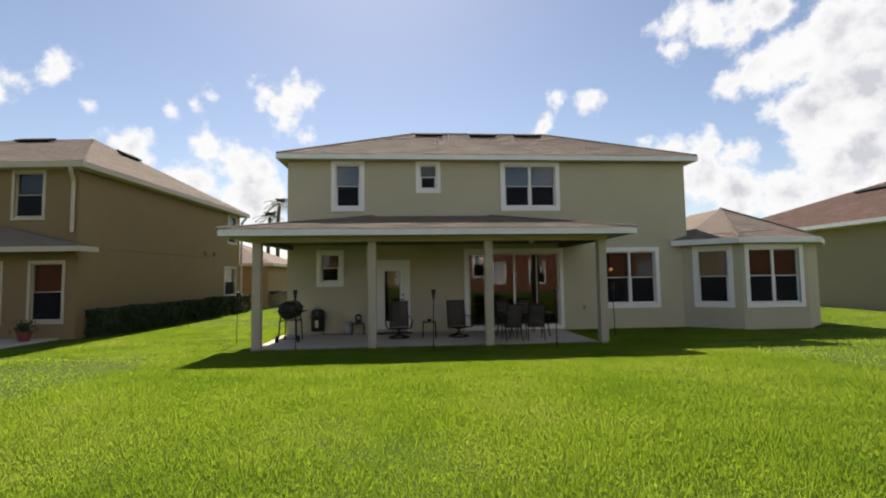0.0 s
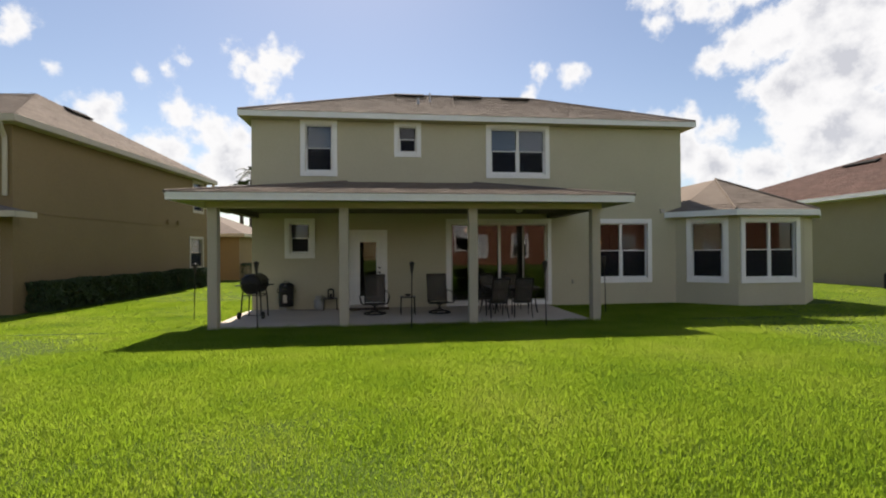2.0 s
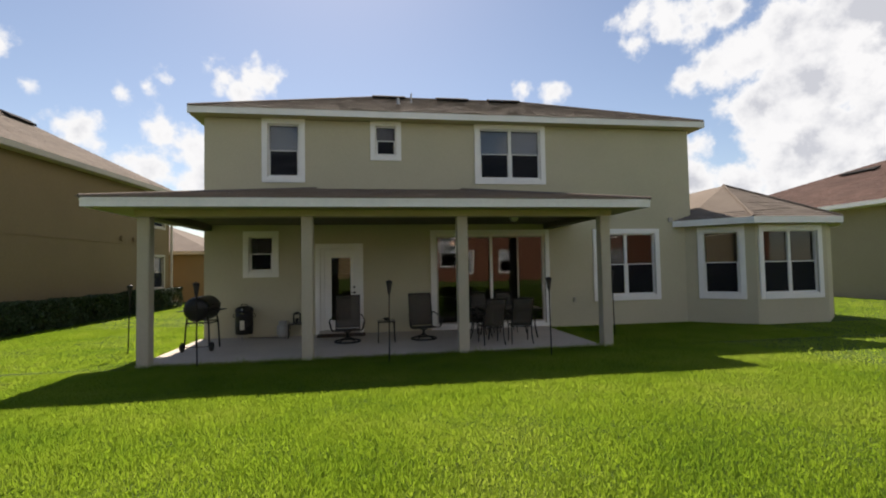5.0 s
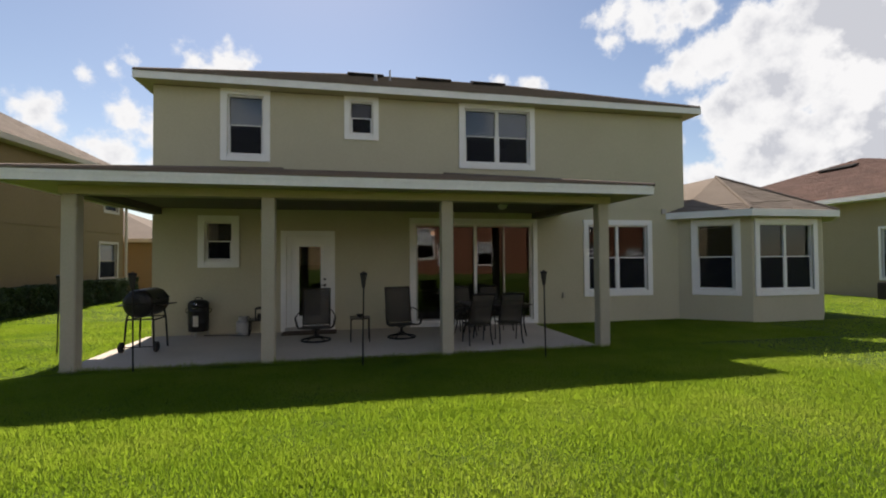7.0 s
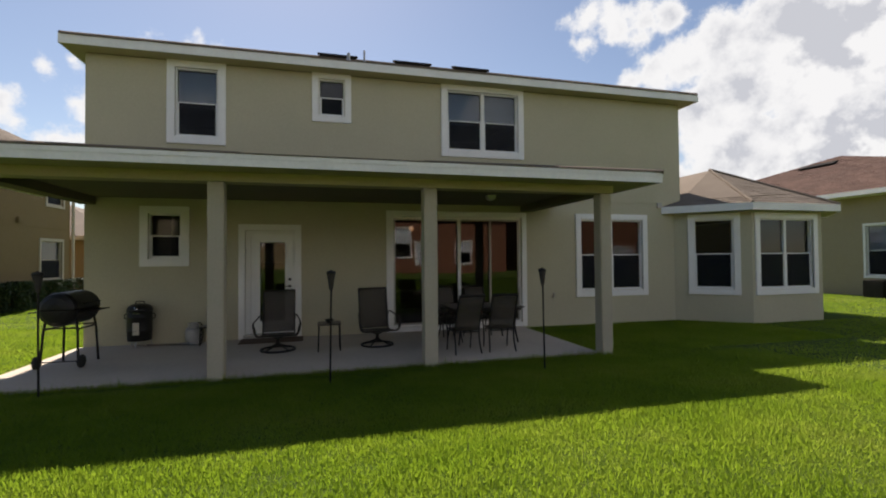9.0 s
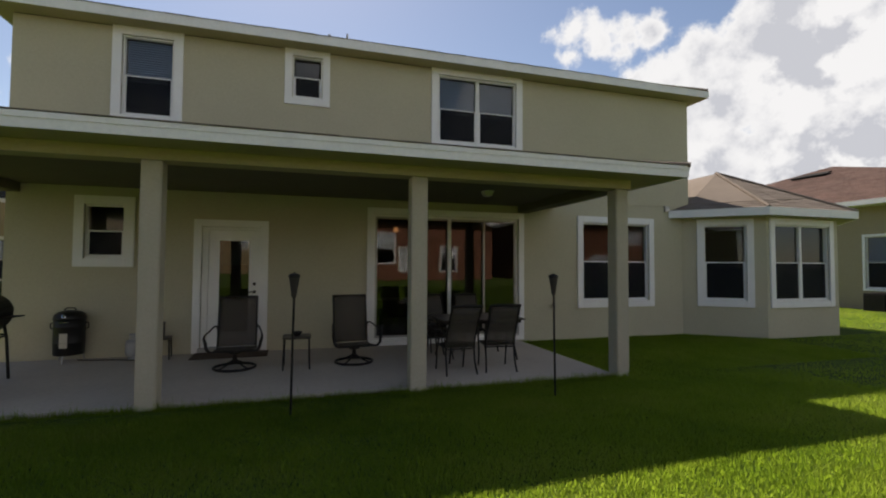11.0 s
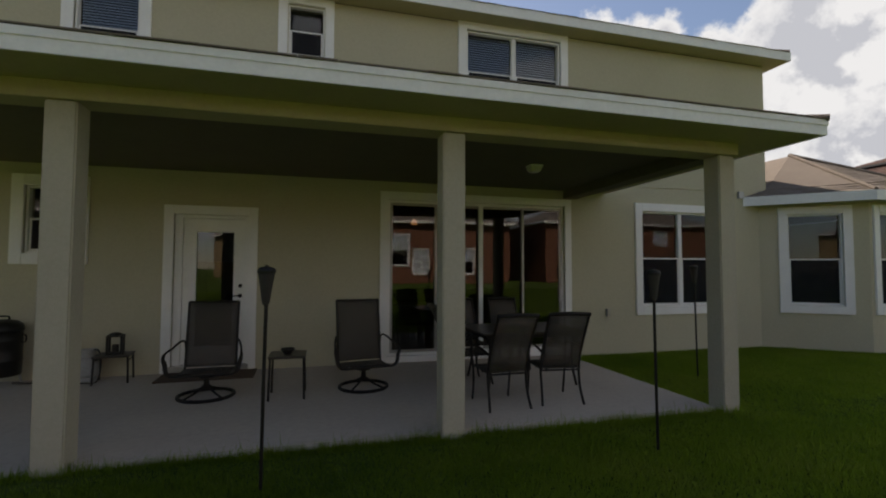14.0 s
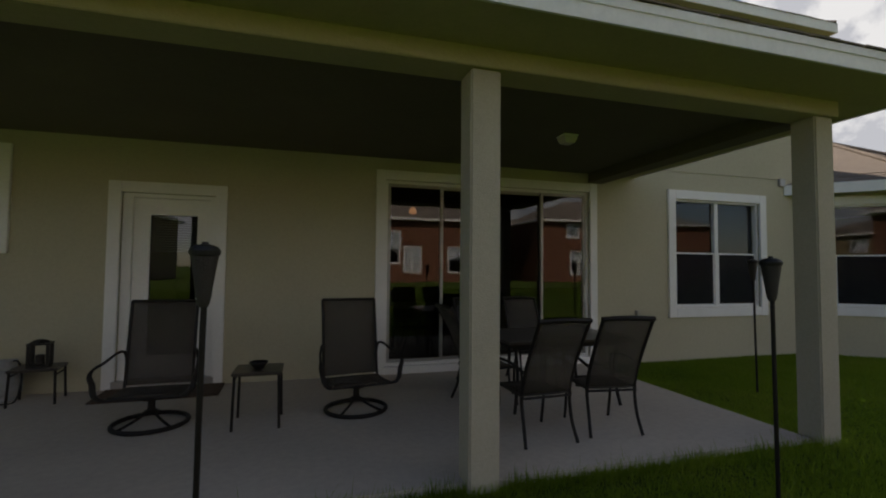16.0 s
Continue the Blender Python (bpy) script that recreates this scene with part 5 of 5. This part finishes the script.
def palm(x, y, height, seed):
    rng = np.random.default_rng(seed)
    t = thing("palm_tree", "tall palm with drooping grey-green fronds behind the houses", "tree", pose(x, y, GROUND_Z))
    bm = bmesh.new()
    tube(bm, bend([(0, 0, -0.2), (0.1, 0, height * 0.3), (0.05, 0.1, height * 0.7), (0.2, 0.1, height)], 5), [0.24 - 0.006 * k for k in range(16)], 10)
    part("trunk", bm, BARK, t)
    quads = []
    for k in range(34):
        az, el = rng.uniform(0, 2 * math.pi), rng.uniform(-0.5, 1.1)
        d = np.array((math.cos(az) * math.cos(el), math.sin(az) * math.cos(el), math.sin(el)))
        side = np.cross(d, (0, 0, 1.0))
        side /= np.linalg.norm(side)
        ln = rng.uniform(1.2, 1.8)
        base = np.array((0.2, 0.1, height))
        for s in np.linspace(0.15, 1, 22):
            p = base + d * ln * s + np.array((0, 0, -0.9 * s * s))
            for sg in (-1, 1):
                tip = p + sg * side * 0.42 * math.sin(math.pi * min(s + 0.12, 1) * 0.9) + d * 0.22 + np.array((0, 0, -0.16))
                w = d * 0.017
                quads += [p - w, p + w, tip + w * 0.2, tip - w * 0.2]
    tagged(raw_mesh("crown", np.array(quads), 4, PALM, t), kind="stuff")


palm(-11.6, 47.0, 9.6, 11)
palm(-13.4, 50.0, 8.6, 12)


def potted_plant():
    t = thing("potted_plant", "small red clay pot with a leafy plant on the next patio", "potted plant", pose(-10.75, 15.9, -0.014))
    bm = bmesh.new()
    lathe(bm, [(0.13, 0.0), (0.14, 0.01), (0.19, 0.26), (0.21, 0.27), (0.21, 0.31), (0.18, 0.31), (0.165, 0.25)], 20)
    part("pot", bm, POT, t)
    rng = np.random.default_rng(9)
    c = rng.normal(size=(260, 3)) * (0.12, 0.12, 0.1) + (0, 0, 0.45)
    tagged(raw_mesh("leaves", leaf_quads(c, 0.06, rng, 0.35), 4, HEDGE, t), kind="stuff")


potted_plant()


# ---- lawn ----
def lawn_height(x, y):
    d = np.clip(12.5 - y, 0, 16)
    return 0.07 * np.clip((2.5 - x) / 3.0, 0, 1) * np.clip((12.5 - y) / 0.8, 0, 1) * np.clip((y - 10.0) / 1.6, 0, 1) + GROUND_Z + 0.42 * (1 - np.exp(-d / 6.0))


def on_lawn(x, y):
    ok = ~((x > -2.75) & (x < 6.61) & (y > 12.66))
    ok &= ~((y > W) & (x > -2.65) & (x < 16.3))
    bay = (y > 14.855) & (x > 11.0) & (x < 16.4) & ((x - 11.128) * 0.6165 + (y - W) * 0.7873 > 0)
    ok &= ~bay
    ok &= ~((x < -9.2) & (y > 14.4)) & ~((x > 23.8) & (y > 11))
    for px in (-2.69, 0.302, 3.45, 6.635):
        ok &= ~((x > px) & (x < px + 0.22) & (y > 12.59) & (y < 12.81))
    return ok


def grass(name, x0, x1, y0, y1, per_m2, height, width, seed, label, drop=None, fade=0.0):
    rng = np.random.default_rng(seed)
    n = int((x1 - x0) * (y1 - y0) * per_m2)
    x, y = rng.uniform(x0, x1, n), rng.uniform(y0, y1, n)
    keep = on_lawn(x, y)
    if fade > 0:
        keep &= rng.random(n) * fade < np.minimum(np.minimum(x - x0, x1 - x), y - y0)
    if drop is not None:
        for a0, a1, b0, b1 in drop:
            keep &= ~((x > a0) & (x < a1) & (y > b0) & (y < b1))
    x, y = x[keep], y[keep]
    n = len(x)
    tuft = 0.85 + 0.15 * np.sin(x * 2.3 + np.sin(y * 1.7) * 2) * np.sin(y * 2.9 + 1.3) + 0.07 * np.sin(x * 9.1) * np.sin(y * 8.3)
    h = height * np.clip(tuft, 0.35, 1.4) * rng.uniform(0.72, 1.18, n)
    az = rng.uniform(0, 2 * np.pi, n)
    lean = rng.uniform(0.15, 0.85, n) * h
    base = np.stack([x, y, lawn_height(x, y) - 0.012], axis=1)
    out = np.stack([np.cos(az), np.sin(az), np.zeros(n)], axis=1)
    side = np.stack([-np.sin(az), np.cos(az), np.zeros(n)], axis=1) * (width * rng.uniform(0.7, 1.3, n))[:, None]
    up = np.array((0, 0, 1.0))
    tip = base + out * lean[:, None] + up * h[:, None]
    v = np.stack([base - side, base + side, tip], axis=1).astype(np.float32).reshape(-1, 3)
    me = bpy.data.meshes.new(name)
    me.vertices.add(len(v))
    me.vertices.foreach_set("co", v.ravel())
    loops = np.arange(3 * n, dtype=np.int32)
    me.loops.add(len(loops))
    me.loops.foreach_set("vertex_index", loops)
    me.polygons.add(n)
    me.polygons.foreach_set("loop_start", np.arange(n, dtype=np.int32) * 3)
    me.update(calc_edges=True)
    me.materials.append(GRASS)
    tagged(new(name, me), label, "grass", kind="stuff")


NEAR = (-4.5, 9.5, 2.2, 12.66)
SIDE = (6.61, 12.6, 12.66, 15.96)
FAR_SIDE = (-10.0, -2.75, 12.66, 19.5)
grass("lawn_grass", *NEAR, 8200, 0.06, 0.0052, 21, "short bright green mown lawn grass", fade=1.4)
grass("lawn_grass", -10.5, 24.0, -2.5, 31.0, 720, 0.05, 0.011, 22, "short bright green mown lawn grass", ((-3.6, 8.6, 3.1, 12.66), SIDE, FAR_SIDE))
grass("lawn_grass", *FAR_SIDE, 3200, 0.048, 0.008, 25, "short bright green mown lawn grass between the houses")
grass("lawn_grass", *SIDE, 6500, 0.06, 0.0052, 24, "short green mown lawn grass in the shade of the house")
grass("edge_grass", -2.9, 6.9, 12.50, 12.665, 3800, 0.125, 0.0045, 23, "longer uncut grass along the patio edge")
grass("edge_grass", -2.9, 6.9, 12.47, 12.665, 240, 0.2, 0.004, 26, "tall loose blades along the patio edge")
grass("seed_stalks", 6.9, 15.5, 10.4, 12.6, 26, 0.16, 0.004, 27, "sparse tall seed stalks standing in the lawn")


# ---- single shingles along the patio eave ----
def eave_shingles():
    """The first courses above the gutter edge, one object a tab on one shared mesh."""
    bm = bmesh.new()
    vs = [bm.verts.new(p) for p in ((-0.5, 0, 0.001), (0.5, 0, 0.001), (0.5, 0, 0.014), (-0.5, 0, 0.014), (-0.5, 1.25, 0.0), (0.5, 1.25, 0.0), (0.5, 1.25, 0.004), (-0.5, 1.25, 0.004))]
    for f in ((0, 1, 2, 3), (3, 2, 6, 7), (0, 3, 7, 4), (1, 5, 6, 2), (0, 4, 5, 1), (4, 7, 6, 5)):
        bm.faces.new([vs[i] for i in f])
    me = bpy.data.meshes.new("shingle")
    bm.to_mesh(me)
    bm.free()
    me.materials.append(SHINGLE_PIECE)
    rng = random.Random(5)
    e0, e1 = Vector((PX0 - 0.03, PY0 - 0.04, PZ + 0.004)), Vector((PX1 + 0.03, PY0 - 0.04, PZ + 0.004))
    t0, t1 = Vector(RIDGE[0]), Vector(RIDGE[1])
    slope = math.atan2(t0.z - e0.z, t0.y - e0.y)
    height = math.hypot(t0.z - e0.z, t0.y - e0.y)
    course, tab = 0.145, 0.31
    for r in range(8):
        f = r * course / height
        l, rr = e0.lerp(t0, f), e1.lerp(t1, f)
        l2 = e0.lerp(t0, min((r + 1) * course / height, 1))
        start = l2.x if r else l.x
        x, end = start - rng.random() * 0.1, rr.x - (l2.x - l.x if r else 0)
        while x < end - 0.05:
            w = min(tab * rng.uniform(0.8, 1.15), end - x)
            ob = new("shingle", me)
            ob.parent = patio_roof
            ob.matrix_local = pose(x + w / 2, l.y, l.z + rng.uniform(0.001, 0.004), math.degrees(slope)) @ pose(0, rng.uniform(-0.008, 0.008), 0) @ Matrix.Diagonal((w - 0.006, course, 1.0, 1.0))
            x += w


eave_shingles()
